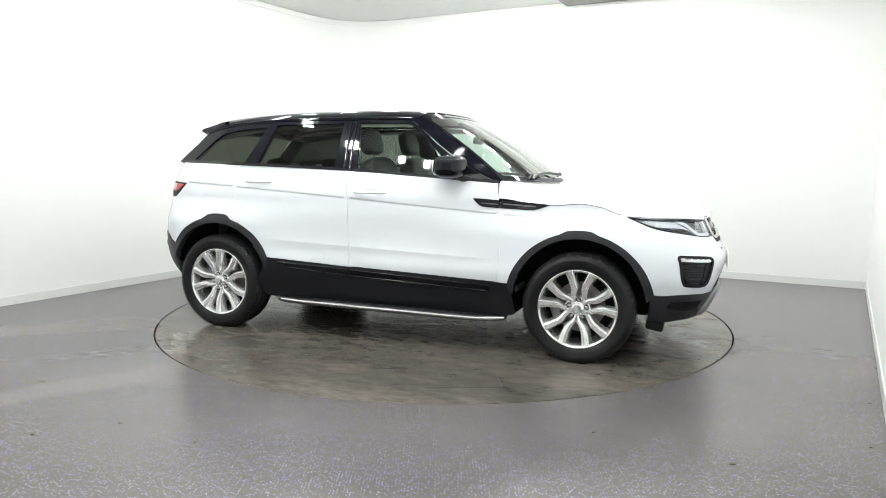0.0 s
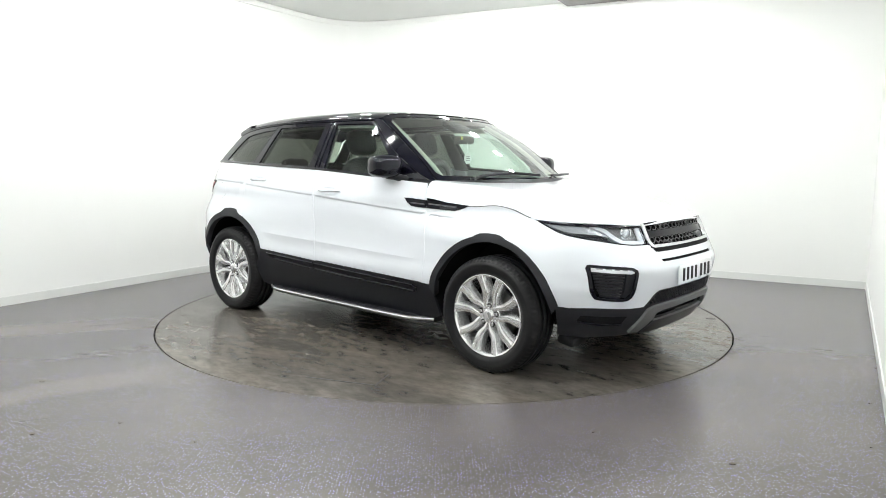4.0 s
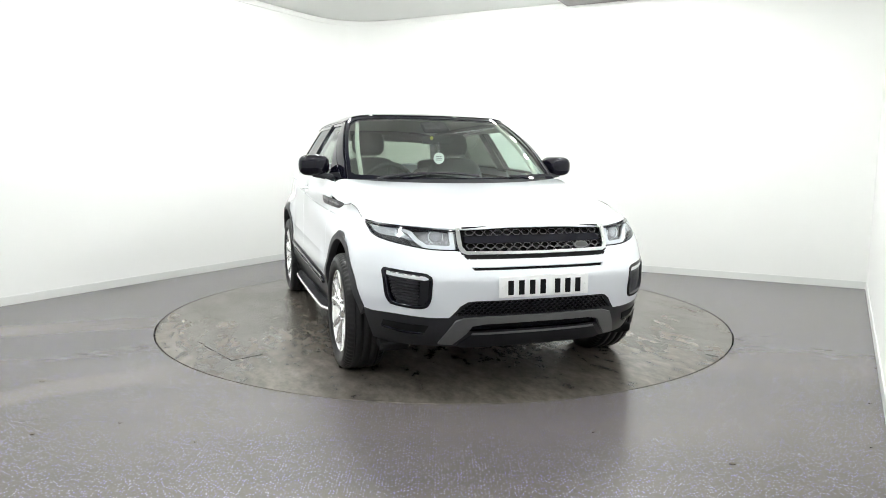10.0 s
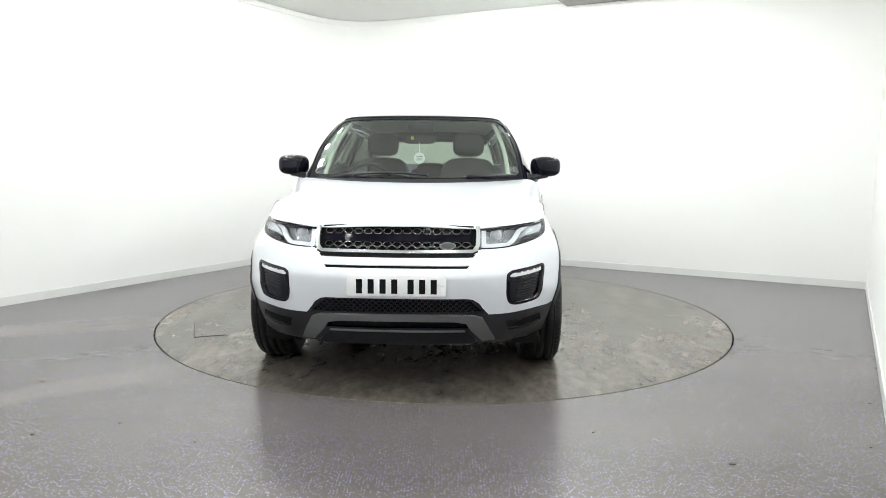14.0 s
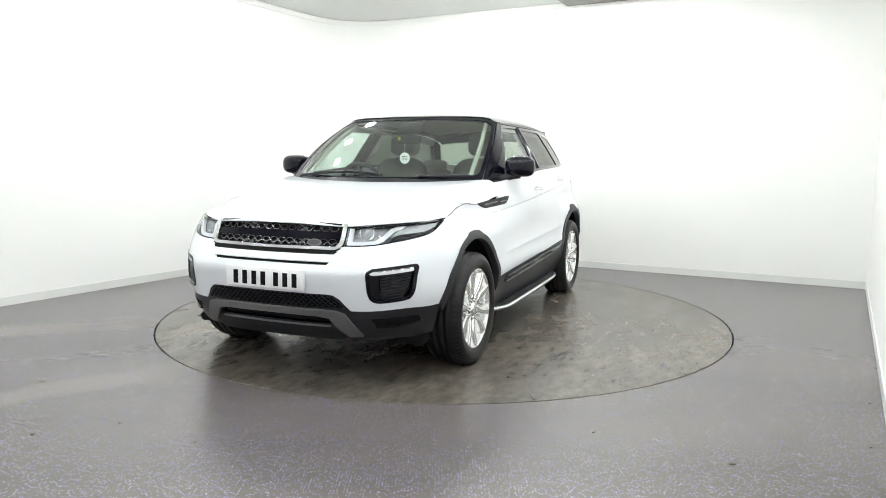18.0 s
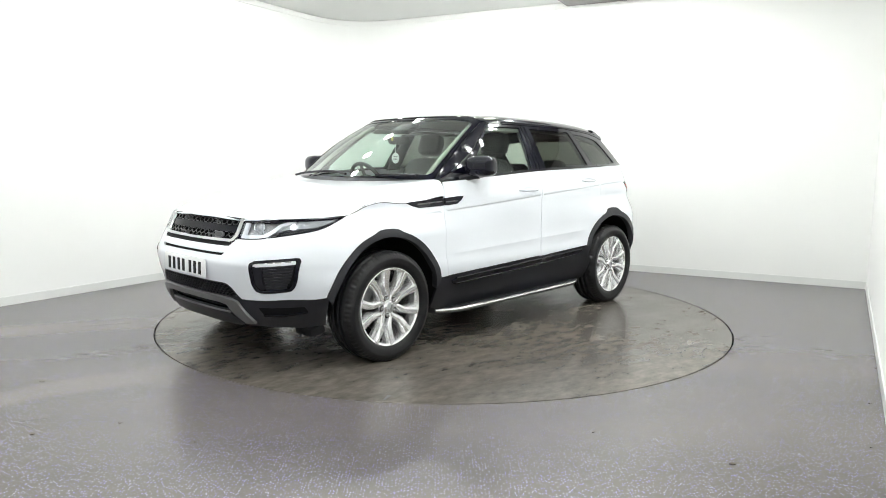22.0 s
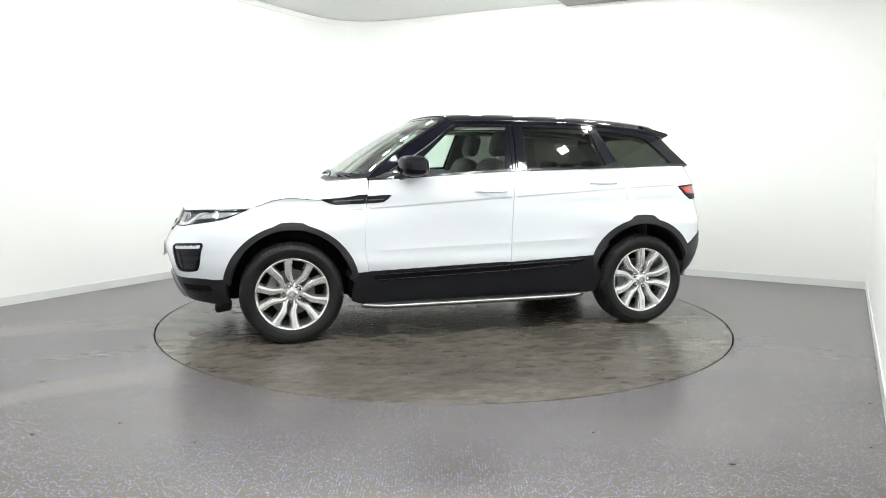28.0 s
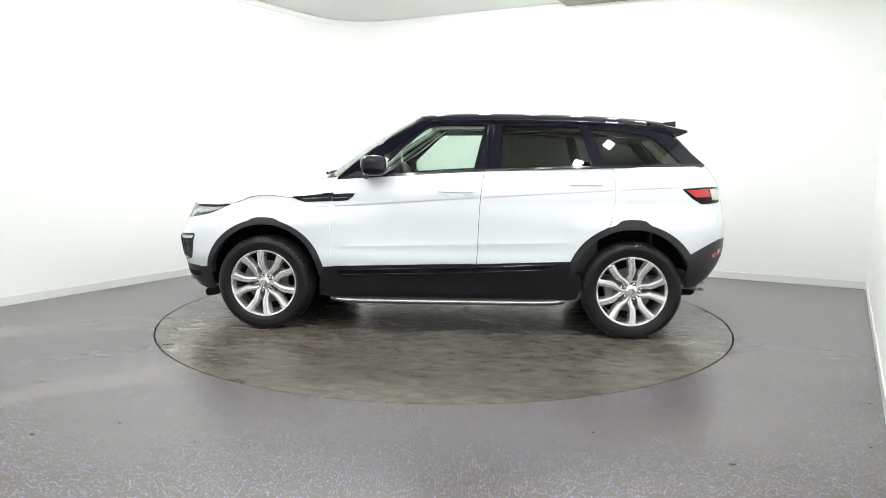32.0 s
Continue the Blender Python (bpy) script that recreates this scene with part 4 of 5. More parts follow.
def wheel():
    w = new("wheel")
    w.parent = car
    half = [(0.247, 0.092, 0), (0.252, 0.104, 0), (0.257, 0.1075, 0), (0.262, 0.113, 0), (0.274, 0.117, 0), (0.278, 0.1185, 0), (0.298, 0.120, 0), (0.302, 0.1210, 0), (0.314, 0.1185, 0), (0.3165, 0.116, 0), (0.325, 0.1125, 0.0), (0.329, 0.1115, 0.003), (0.338, 0.104, 0.0045), (0.3455, 0.092, 0.004), (0.3485, 0.080, 0.002), (0.349, 0.074, 0.0)]
    tread = []
    for g in (0.068, 0.023, -0.023, -0.068):
        tread += [(0.350, g + 0.006, 0), (0.342, g + 0.004, 0), (0.342, g - 0.004, 0), (0.350, g - 0.006, 0)]
    prof = half + tread + [(r, -y, d) for r, y, d in half[::-1]]
    V, Fc = spun(prof, 288, 4)
    t = link("tyre", V, Fc, RUBBER, w, "black rubber tyre with a blocked tread", True)
    bm = bmesh.new()
    lathe(bm, [(0.216, -0.10), (0.219, 0.02), (0.224, 0.055), (0.229, 0.078), (0.2315, 0.094), (0.2345, 0.100), (0.2395, 0.1035), (0.2440, 0.1055), (0.2475, 0.1045), (0.2490, 0.098), (0.248, 0.088)], 80)
    part("rim", bm, ALLOY, w, "silver alloy rim", True, 22)
    # ten prongs in five cups
    wide = curve((0.04, 0.012), (0.07, 0.015), (0.09, 0.0215), (0.11, 0.0235), (0.15, 0.0235), (0.20, 0.0245), (0.25, 0.030))
    off = curve((0.040, 0.005), (0.065, 0.011), (0.085, 0.020), (0.105, 0.034), (0.13, 0.048), (0.16, 0.0585), (0.2, 0.0680), (0.25, 0.0785))
    for i in range(5):
        for sd in (-1, 1):
            bm = bmesh.new()
            base = radians(90 + i * 72)
            er = Vector((math.cos(base), 0, math.sin(base)))
            et = Vector((-math.sin(base), 0, math.cos(base)))
            rows = []
            for j in range(15):
                u = j / 14
                r = 0.040 + u * 0.197
                o = float(off(r)) * sd
                hw = float(wide(r))
                y = 0.082 + 0.012 * math.sin(min(1, u * 1.25) * math.pi * 0.5) + 0.013 * u ** 2
                c = er * math.sqrt(max(r * r - o * o, 1e-6)) + et * o
                tn = et * sd
                row = []
                for f, dy in ((-1.42, -0.060), (-1.06, -0.015), (-0.90, -0.0075), (-0.34, -0.0050), (-0.22, 0.0), (0.66, 0.0), (0.84, -0.003), (1.02, -0.011), (1.42, -0.060)):
                    row.append(bm.verts.new(c + tn * hw * f + Vector((0, y + dy, 0))))
                rows.append(row)
            k = len(rows[0])
            for p0, p1 in zip(rows, rows[1:]):
                for q in range(k):
                    bm.faces.new((p0[q], p0[(q + 1) % k], p1[(q + 1) % k], p1[q]))
            bm.faces.new(rows[0])
            bm.faces.new(rows[-1])
            part("spoke", bm, ALLOY, w, "", True, 22)
    bm = bmesh.new()
    r = lathe(bm, [(0.010, 0.0945), (0.027, 0.0935), (0.030, 0.091), (0.036, 0.088), (0.040, 0.083), (0.070, 0.081), (0.077, 0.076), (0.080, 0.066), (0.081, 0.03)], 40)
    bm.faces.new(r[0])
    part("hub", bm, ALLOY, w, "silver hub", True, 25)
    bm = bmesh.new()
    r = lathe(bm, [(0.012, 0.0965), (0.024, 0.0958), (0.0262, 0.0935)], 30)
    bm.faces.new(r[0])
    part("centre_cap", bm, SATINCAP, w, "round grey centre cap")
    for i in range(5):
        a = radians(90 + 36 + i * 72)
        bm = bmesh.new()
        lathe(bm, [(0.0005, 0.0955), (0.0085, 0.095), (0.0105, 0.092), (0.0108, 0.084), (0.0135, 0.0815), (0.0135, 0.07)], 6, pose(math.cos(a) * 0.0575, 0, math.sin(a) * 0.0575))
        part("wheel_nut", bm, CHROME, w)
        bm = bmesh.new()
        lathe(bm, [(0.0168, 0.0800), (0.0168, 0.0822), (0.0140, 0.0826), (0.0138, 0.0830), (0.0005, 0.0830)], 16, pose(math.cos(a) * 0.0575, 0, math.sin(a) * 0.0575))
        part("nut_seat", bm, DARK, w)
    bm = bmesh.new()
    lathe(bm, [(0.06, 0.012), (0.158, 0.010), (0.158, -0.01), (0.06, -0.01)], 40)
    part("brake_disc", bm, DISC, w, "steel brake disc")
    bm = bmesh.new()
    lathe(bm, [(0.216, -0.05), (0.158, -0.045), (0.05, -0.045)], 40)
    part("brake_backplate", bm, DARK, w)
    bm = bmesh.new()
    box(bm, (0.06, 0.07, 0.15), pose(0.145, 0.0, 0.03, 0, -12, 0), 0.012)
    part("caliper", bm, SATIN, w)
    return w


proto = wheel()
WHEEL_Y = 0.824
proto.matrix_basis = pose(1.333, WHEEL_Y, 0.341, 0, -13, 0)
for x, sd, turn in ((-1.333, 1, 21), (1.333, -1, 32), (-1.333, -1, -20)):
    made = copy_thing(proto, pose(x, WHEEL_Y * sd, 0.341, 0, turn, 0 if sd > 0 else 180))
    made.parent = car

# wheel wells and underside
def well(cx, sd, a0, a1):
    bm = bmesh.new()
    n = 28
    r0, r1, r2 = [], [], []
    for k in range(n + 1):
        a = radians(a0 + (a1 - a0) * k / n)
        c, s = math.cos(a), math.sin(a)
        x, z = cx + 0.435 * c, 0.362 + 0.435 * s
        lip = min(0.915, float(body(s_x(x, max(z, 0.3)), max(z, 0.3))[1]) - 0.022)
        r0.append(bm.verts.new((x, sd * lip, z)))
        r1.append(bm.verts.new((cx + 0.425 * c, sd * 0.58, 0.362 + 0.425 * s)))
        r2.append(bm.verts.new((cx + 0.02 * c, sd * 0.57, 0.362 + 0.02 * s)))
    for a, b in ((r0, r1), (r1, r2)):
        for k in range(n):
            bm.faces.new((a[k], a[k + 1], b[k + 1], b[k]))
    part("wheel_well", bm, DARK, car, "dark wheel-well liner")


for cx in (1.33, -1.33):
    for sd in (1, -1):
        well(cx, sd, -8 if cx > 0 else -14, 194 if cx > 0 else 166)
bm = bmesh.new()
box(bm, (1.75, 1.66, 0.10), pose(0, 0, 0.29), 0.03)
box(bm, (3.75, 1.10, 0.16), pose(0, 0, 0.33), 0.04)
part("underbody", bm, DARK, car, "dark underbody")
bm = bmesh.new()
box(bm, (0.42, 0.86, 0.03), pose(1.72, 0, 0.252), 0.01)
part("undertray", bm, DARK, car)

# ---------------------------------------------------------------- details of the car
def normal_of(surf, a, b, outer):
    d = 0.003
    du = surf(a + d, b) - surf(a - d, b)
    dv = surf(a, b + d) - surf(a, b - d)
    n = np.cross(du, dv)
    n /= np.maximum(np.linalg.norm(n, axis=-1), 1e-9)[..., None]
    if (n @ np.array(outer)).sum() < 0:
        n = -n
    return n


def lattice(name, cells, surf, mat, parent, outer, lift, depth, label=""):
    """Open cells laid on a surface: each is an outer and an inner loop of equal count; the walls run inward."""
    V, Fc = [], []
    for out, inn in cells:
        k = len(out)
        q = np.array(list(out) + list(inn))
        P = surf(q[:, 0], q[:, 1])
        N = normal_of(surf, q[:, 0], q[:, 1], outer)
        top = P + N * lift
        low = P[k:] + N[k:] * (lift - depth)
        o = len(V)
        V += [tuple(v) for v in top] + [tuple(v) for v in low]
        for i in range(k):
            j = (i + 1) % k
            Fc.append((o + i, o + j, o + k + j, o + k + i))
            Fc.append((o + k + i, o + k + j, o + 2 * k + j, o + 2 * k + i))
    return link(name, V, Fc, mat, parent, label)


def hexes(y0, y1, rows, rx, rz, bar, limit=None):
    """Honeycomb cells between y0 and y1 in rows at the given heights."""
    cells = []
    pitch = rx * 2
    for r, z in enumerate(rows):
        n = int((y1 - y0) / pitch)
        for i in range(n):
            y = y0 + pitch * (i + 0.5 + (0.5 if r % 2 else 0.0))
            if limit and abs(y) > limit(z):
                continue
            if y > y1:
                continue
            o = [(y + rx * f, z + rz * g) for f, g in ((-1, 0), (-0.5, 1), (0.5, 1), (1, 0), (0.5, -1), (-0.5, -1))]
            n_ = [(y + (rx - bar) * f, z + (rz - bar) * g) for f, g in ((-1, 0), (-0.5, 1), (0.5, 1), (1, 0), (0.5, -1), (-0.5, -1))]
            cells.append(([ny(a, b) if abs(a) > 1e-6 else (0.0, b) for a, b in o], [ny(a, b) if abs(a) > 1e-6 else (0.0, b) for a, b in n_]))
    return cells


def pod(bm, c, size, e=0.6, n=28, m=16, rot=None):
    """A rounded block (superquadric)."""
    def pw(v, k):
        return math.copysign(abs(v) ** k, v)
    rows = []
    M = pose(c[0], c[1], c[2], *(rot or (0, 0, 0)))
    for j in range(m + 1):
        t = -math.pi / 2 + math.pi * j / m
        row = []
        for i in range(n):
            p = 2 * math.pi * i / n
            row.append(bm.verts.new(M @ Vector((size[0] / 2 * pw(math.cos(t), e) * pw(math.cos(p), e), size[1] / 2 * pw(math.cos(t), e) * pw(math.sin(p), e), size[2] / 2 * pw(math.sin(t), e)))))
        rows.append(row)
    for a, b in zip(rows, rows[1:]):
        for i in range(n):
            bm.faces.new((a[i], a[(i + 1) % n], b[(i + 1) % n], b[i]))
    bmesh.ops.remove_doubles(bm, verts=bm.verts, dist=0.0004)


def sheet(name, outline, mat, parent=None, label="", surf=None, outer=AHEAD, **kw):
    kw.setdefault("gap", 0.0)
    kw.setdefault("depth", 0.006)
    kw.setdefault("step", 0.03)
    return skin(name, straight(outline, kw.pop("cut", 0.02)), surf or nose, mat, parent or car, label, outer=outer, **kw)


def mirrored(o):
    return [(-a, b) for a, b in o][::-1]


# grille
grille = sheet("grille", both([(0.0, 0.908), ny(0.25, 0.907), ny(0.437, 0.903), ny(0.442, 0.79), ny(0.40, 0.742), (0.0, 0.738)]), DARK, car, "black honeycomb grille with a silver surround", lift=-0.035, depth=0.0)
U = [ny(0.437, 0.902), ny(0.436, 0.80), ny(0.425, 0.778), ny(0.398, 0.767), (0.0, 0.765), ny(-0.398, 0.767), ny(-0.425, 0.778), ny(-0.436, 0.80), ny(-0.437, 0.902), ny(-0.419, 0.902), ny(-0.416, 0.803), ny(-0.399, 0.782), (0.0, 0.7765), ny(0.399, 0.782), ny(0.416, 0.803), ny(0.419, 0.902)]
sheet("grille_surround", U, FRAME, grille, "bright silver grille surround", lift=0.006, depth=0.03)
sheet("grille_top_bar", both([(0.0, 0.912), ny(0.25, 0.911), ny(0.405, 0.905), ny(0.405, 0.896), (0.0, 0.898)]), GLOSS_BLACK, grille, lift=-0.004, depth=0.02)
sheet("grille_centre_bar", both([(0.0, 0.862), ny(0.25, 0.861), ny(0.402, 0.858), ny(0.400, 0.827), (0.0, 0.826)]), SATIN_BLACK, grille, "gloss black centre bar", lift=-0.008, depth=0.025)
sheet("grille_base_bar", both([(0.0, 0.760), ny(0.39, 0.763), ny(0.42, 0.775), ny(0.436, 0.79), ny(0.443, 0.785), ny(0.40, 0.744), (0.0, 0.742)]), DARK, grille, lift=0.0, depth=0.025)
MESHC = plain("grille_bar_chrome", (0.14, 0.14, 0.148), 0.24, 0.9, 0, 0.05, 30.0)
lattice("grille_mesh", hexes(-0.395, 0.395, [0.8805], 0.0263, 0.0155, 0.0034), nose, MESHC, grille, AHEAD, -0.012, 0.022, "bright-edged honeycomb")
lattice("grille_mesh", hexes(-0.395, 0.395, [0.812, 0.793], 0.0263, 0.0145, 0.0034), nose, MESHC, grille, AHEAD, -0.012, 0.022, "bright-edged honeycomb")
el = [ny(0.268 + 0.042 * math.cos(t), 0.803 + 0.0175 * math.sin(t)) for t in np.linspace(0, 2 * math.pi, 25)[:-1]]
bd = sheet("badge", el, SATIN, grille, "small oval badge", lift=0.002, depth=0.012, step=0.02)
el = [ny(0.268 + 0.036 * math.cos(t), 0.803 + 0.0125 * math.sin(t)) for t in np.linspace(0, 2 * math.pi, 25)[:-1]]
sheet("badge_field", el, DASH, bd, "dark green badge field", lift=0.0035, depth=0.002, step=0.02)
# raised plain marks along the bonnet's front edge
for i in range(10):
    a0 = -0.455 + i * 0.098 + (0.012 if i > 4 else 0)
    sheet("raised_mark", [(a0, 0.085), (a0 + 0.036, 0.085), (a0 + 0.036, 0.115), (a0, 0.115)], ICE, car, surf=hood, outer=UP, lift=0.004, depth=0.005, step=0.05)

# slot and lower openings
sheet("slot_backing", both([(0.0, 0.708), ny(0.39, 0.708), ny(0.38, 0.688), (0.0, 0.688)]), DARK, car, lift=-0.014, depth=0)
sheet("lower_grille_backing", both([(0.0, 0.535), ny(0.36, 0.535), ny(0.42, 0.52), ny(0.475, 0.44), (0.0, 0.435)]), DARK, car, lift=-0.03, depth=0)
lattice("lower_grille_mesh", hexes(-0.455, 0.455, [0.513, 0.4985, 0.484, 0.4695, 0.455], 0.0165, 0.0125, 0.0030, lambda z: 0.375 + (0.52 - z) * 1.05), nose, PLASTIC, car, AHEAD, -0.004, 0.012, "black diamond mesh")
sheet("skid_window_backing", both([(0.0, 0.406), ny(0.37, 0.406), ny(0.40, 0.338), (0.0, 0.338)]), GLOSS_BLACK, car, lift=-0.03, depth=0)
sheet("skid_lip", both([(0.0, 0.346), ny(0.36, 0.347), ny(0.364, 0.341), (0.0, 0.340)]), SATIN, car, "thin satin lip", lift=0.008, depth=0.01)
sheet("chin", both([(0.0, 0.338), ny(0.36, 0.338), ny(0.43, 0.275), ny(0.40, 0.262), (0.0, 0.262)]), PLASTIC, car, lift=0.006, depth=0.02)

# fog-lamp pockets
for sd in (1, -1):
    T = (lambda o: o) if sd > 0 else mirrored
    pk = sheet("fog_pocket", T(FOG), DARK, car, "black fog-lamp pocket", lift=-0.035, depth=0, cut=0.03)
    ring = inset(FOG, 0.011)
    skin("pocket_rim", T(inset(FOG, -0.002)), nose, GLOSS_BLACK, pk, "gloss black rim", holes=(T(ring),), outer=AHEAD, gap=0, lift=0.003, depth=0.036, step=0.05)
    sheet("pocket_blade", T([ny(0.645, 0.655), ny(0.597, 0.650), ny(0.594, 0.535), ny(0.625, 0.497), ny(0.652, 0.505), ny(0.640, 0.54)]), PLASTIC, pk, lift=-0.008, depth=0.02)
    lampb = sheet("fog_lamp", T([ny(0.780, 0.682), ny(0.606, 0.663), ny(0.602, 0.642), ny(0.62, 0.637), ny(0.784, 0.655)]), ICE, pk, "clear strip lamp", lift=-0.004, depth=0.015)
    for i in range(4):
        y = 0.64 + i * 0.035
        sheet("lamp_facet", T([ny(y, 0.6665 + (y - 0.6) * 0.09), ny(y + 0.022, 0.6685 + (y - 0.6) * 0.09), ny(y + 0.022, 0.655 + (y - 0.6) * 0.09), ny(y, 0.653 + (y - 0.6) * 0.09)]), LAMPGLOW, lampb, lift=-0.001, depth=0.003)
    for i in range(9):
        z = 0.640 - i * 0.0165
        e = 0.0 if i < 6 else (i - 5) * 0.004
        sheet("slat", T([ny(0.650, z - 0.006), ny(0.782 - i * 0.003 - e, z + 0.010), ny(0.782 - i * 0.003 - e, z + 0.001), ny(0.650, z - 0.015)]), GRAINED, pk, lift=-0.012, depth=0.015, step=0.06)

# headlamps
def lamp_top(n=14):
    out = []
    for w in np.linspace(1.0, 0.505, n):
        x, y = float(LEAD_X(w)), float(LEAD_Y(w))
        out.append(ny(y, float(HOOD_E(x)) - 0.015))
    return out


LAMP = bend(LAMP_FOOT, 0.02)[:-1] + lamp_top()
for sd in (1, -1):
    T = (lambda o: o) if sd > 0 else mirrored
    hl = skin("headlamp", T(LAMP), nose, LENS, car, "clear-lensed headlamp with dark bezel", outer=AHEAD, gap=0.002, lift=0.0, depth=0, step=0.03)
    hl.visible_shadow = False
    skin("lamp_housing", T(inset(LAMP, -0.002)), nose, BEZEL, hl, "grey lamp housing", outer=AHEAD, gap=0, lift=-0.045, depth=0, step=0.03)
    skin("lamp_rim", T(inset(LAMP, 0.001)), nose, GLOSS_BLACK, hl, "black lamp rim", holes=(T(inset(LAMP, 0.0065)),), outer=AHEAD, gap=0, lift=-0.003, depth=0.045, step=0.05)
    # light guide along the foot and both ends
    guide = [ny(0.452, 0.893), ny(0.452, 0.800), ny(0.47, 0.794), ny(0.60, 0.801), ny(0.635, 0.822), ny(0.672, 0.870), ny(0.715, 0.895), ny(0.705, 0.905), ny(0.655, 0.882), ny(0.622, 0.840), ny(0.592, 0.818), ny(0.483, 0.813), ny(0.474, 0.820), ny(0.474, 0.893)]
    sheet("light_guide", T(guide), ICE, hl, "white daytime light guide", lift=-0.012, depth=0.02)
    sheet("inner_bezel", T([ny(0.482, 0.890), ny(0.482, 0.823), ny(0.592, 0.826), ny(0.635, 0.880), ny(0.64, 0.892)]), BEZEL, hl, lift=-0.034, depth=0.0)
    c = nose(np.array([ny(sd * 0.540, 0.856)[0]]), np.array([0.856]))[0]
    nrm = Vector((0.93, sd * 0.26, 0.12)).normalized()
    M = Matrix.Translation(Vector(c) - nrm * 0.036) @ nrm.to_track_quat("Y", "Z").to_matrix().to_4x4()
    bm = bmesh.new()
    lathe(bm, [(0.032, -0.01), (0.041, 0.002), (0.0425, 0.007), (0.040, 0.010), (0.035, 0.008), (0.033, 0.0)], 32, M)
    part("projector_ring", bm, CHROME, hl, "bright projector ring")
    bm = bmesh.new()
    lathe(bm, [(0.033, 0.0), (0.028, 0.009), (0.019, 0.015), (0.008, 0.018), (0.0005, 0.0185)], 28, M)
    part("projector_lens", bm, LAMPGLOW, hl, "round projector lens")
    sheet("reflector", T([ny(0.655, 0.838), ny(0.69, 0.846), nx(1.78, 0.866), nx(1.70, 0.892), nx(1.63, 0.916), nx(1.72, 0.918), ny(0.745, 0.908), ny(0.70, 0.880)]), LAMPGLOW, hl, "grey prism reflector", lift=-0.016, depth=0.01)
    sheet("amber_mask", T([ny(0.662, 0.812), nx(1.80, 0.847), nx(1.70, 0.884), nx(1.80, 0.860), ny(0.700, 0.850), ny(0.675, 0.838)]), PLASTIC, hl, lift=-0.010, depth=0.01)
    for i in range(6):
        z = 0.888 - i * 0.014
        sheet("bezel_ridge", T([ny(0.4445, z), ny(0.4495, z), ny(0.4495, z - 0.008), ny(0.4445, z - 0.008)]), LAMPGLOW, hl, lift=-0.008, depth=0.006)

# number plate with plain bars in place of its characters
pz, px = 0.603, float(nose(np.array([0.0]), np.array([0.603]))[0][0])
bm = bmesh.new()
box(bm, (0.008, 0.520, 0.111), pose(px + 0.010, 0.004, pz, 0, -1, 0), 0.003, 2)
plate = part("number_plate", bm, PLATE, car, "white number plate with black bars", True)
for i, y in enumerate((-0.189, -0.128, -0.066, -0.005, 0.080, 0.140, 0.200)):
    bm = bmesh.new()
    box(bm, (0.003, 0.032, 0.076), pose(px + 0.0142, y, pz - 0.004, 0, -1, 0), 0.001, 1)
    part("plate_bar", bm, INK, plate)
for y in (-0.235, 0.243):
    bm = bmesh.new()
    pod(bm, (px + 0.0145, y, pz + 0.002), (0.006, 0.009, 0.009), 1.0, 10, 6)
    part("plate_screw", bm, PLATE, plate)

# lower side slots of the bumper
for sd in (1, -1):
    T = (lambda o: o) if sd > 0 else mirrored
    sl = sheet("bumper_slot", T([ny(0.585, 0.388), nx(1.88, 0.398), nx(1.86, 0.372), ny(0.70, 0.352), ny(0.60, 0.350)]), DARK, car, "black mesh bumper slot", lift=0.001, depth=0.004)
    sheet("slot_lip", T([ny(0.60, 0.349), ny(0.70, 0.351), nx(1.86, 0.371), nx(1.86, 0.364), ny(0.70, 0.343), ny(0.60, 0.342)]), GLOSS_BLACK, sl, "gloss black lip", lift=0.008, depth=0.012)

# side vents
VENT = [(1.133, 0.978), (1.075, 0.955), (1.03, 0.944), (0.87, 0.950), (0.822, 0.9525), (0.822, 0.9995), (0.95, 0.993)]
VENT2 = [(0.815, 0.953), (0.74, 0.957), (0.70, 0.962), (0.668, 0.985), (0.645, 1.010), (0.70, 1.0085), (0.815, 1.000)]
vw = flank("side_vent", straight(VENT), GLOSS_BLACK, "gloss black side vent", gap=0, lift=0.006, depth=0.014)
vd = flank("vent_blade", straight(VENT2), GLOSS_BLACK, "gloss black vent blade", gap=0, lift=0.006, depth=0.014, parent=fd)
flank("vent_fin", straight([(1.05, 0.969), (0.84, 0.982), (0.84, 0.977), (1.03, 0.963)]), SATIN, "grey vent fin", gap=0, lift=0.0085, depth=0.003, parent=vw)
flank("vent_grate", straight([(1.06, 0.962), (1.03, 0.949), (0.93, 0.953), (0.93, 0.962)]), GRAINED, "", gap=0, lift=0.0085, depth=0.003, parent=vw)
flank("vent_fin", straight([(0.805, 0.978), (0.70, 0.984), (0.70, 0.979), (0.805, 0.973)]), SATIN, "grey vent fin", gap=0, lift=0.0085, depth=0.003, parent=vd)

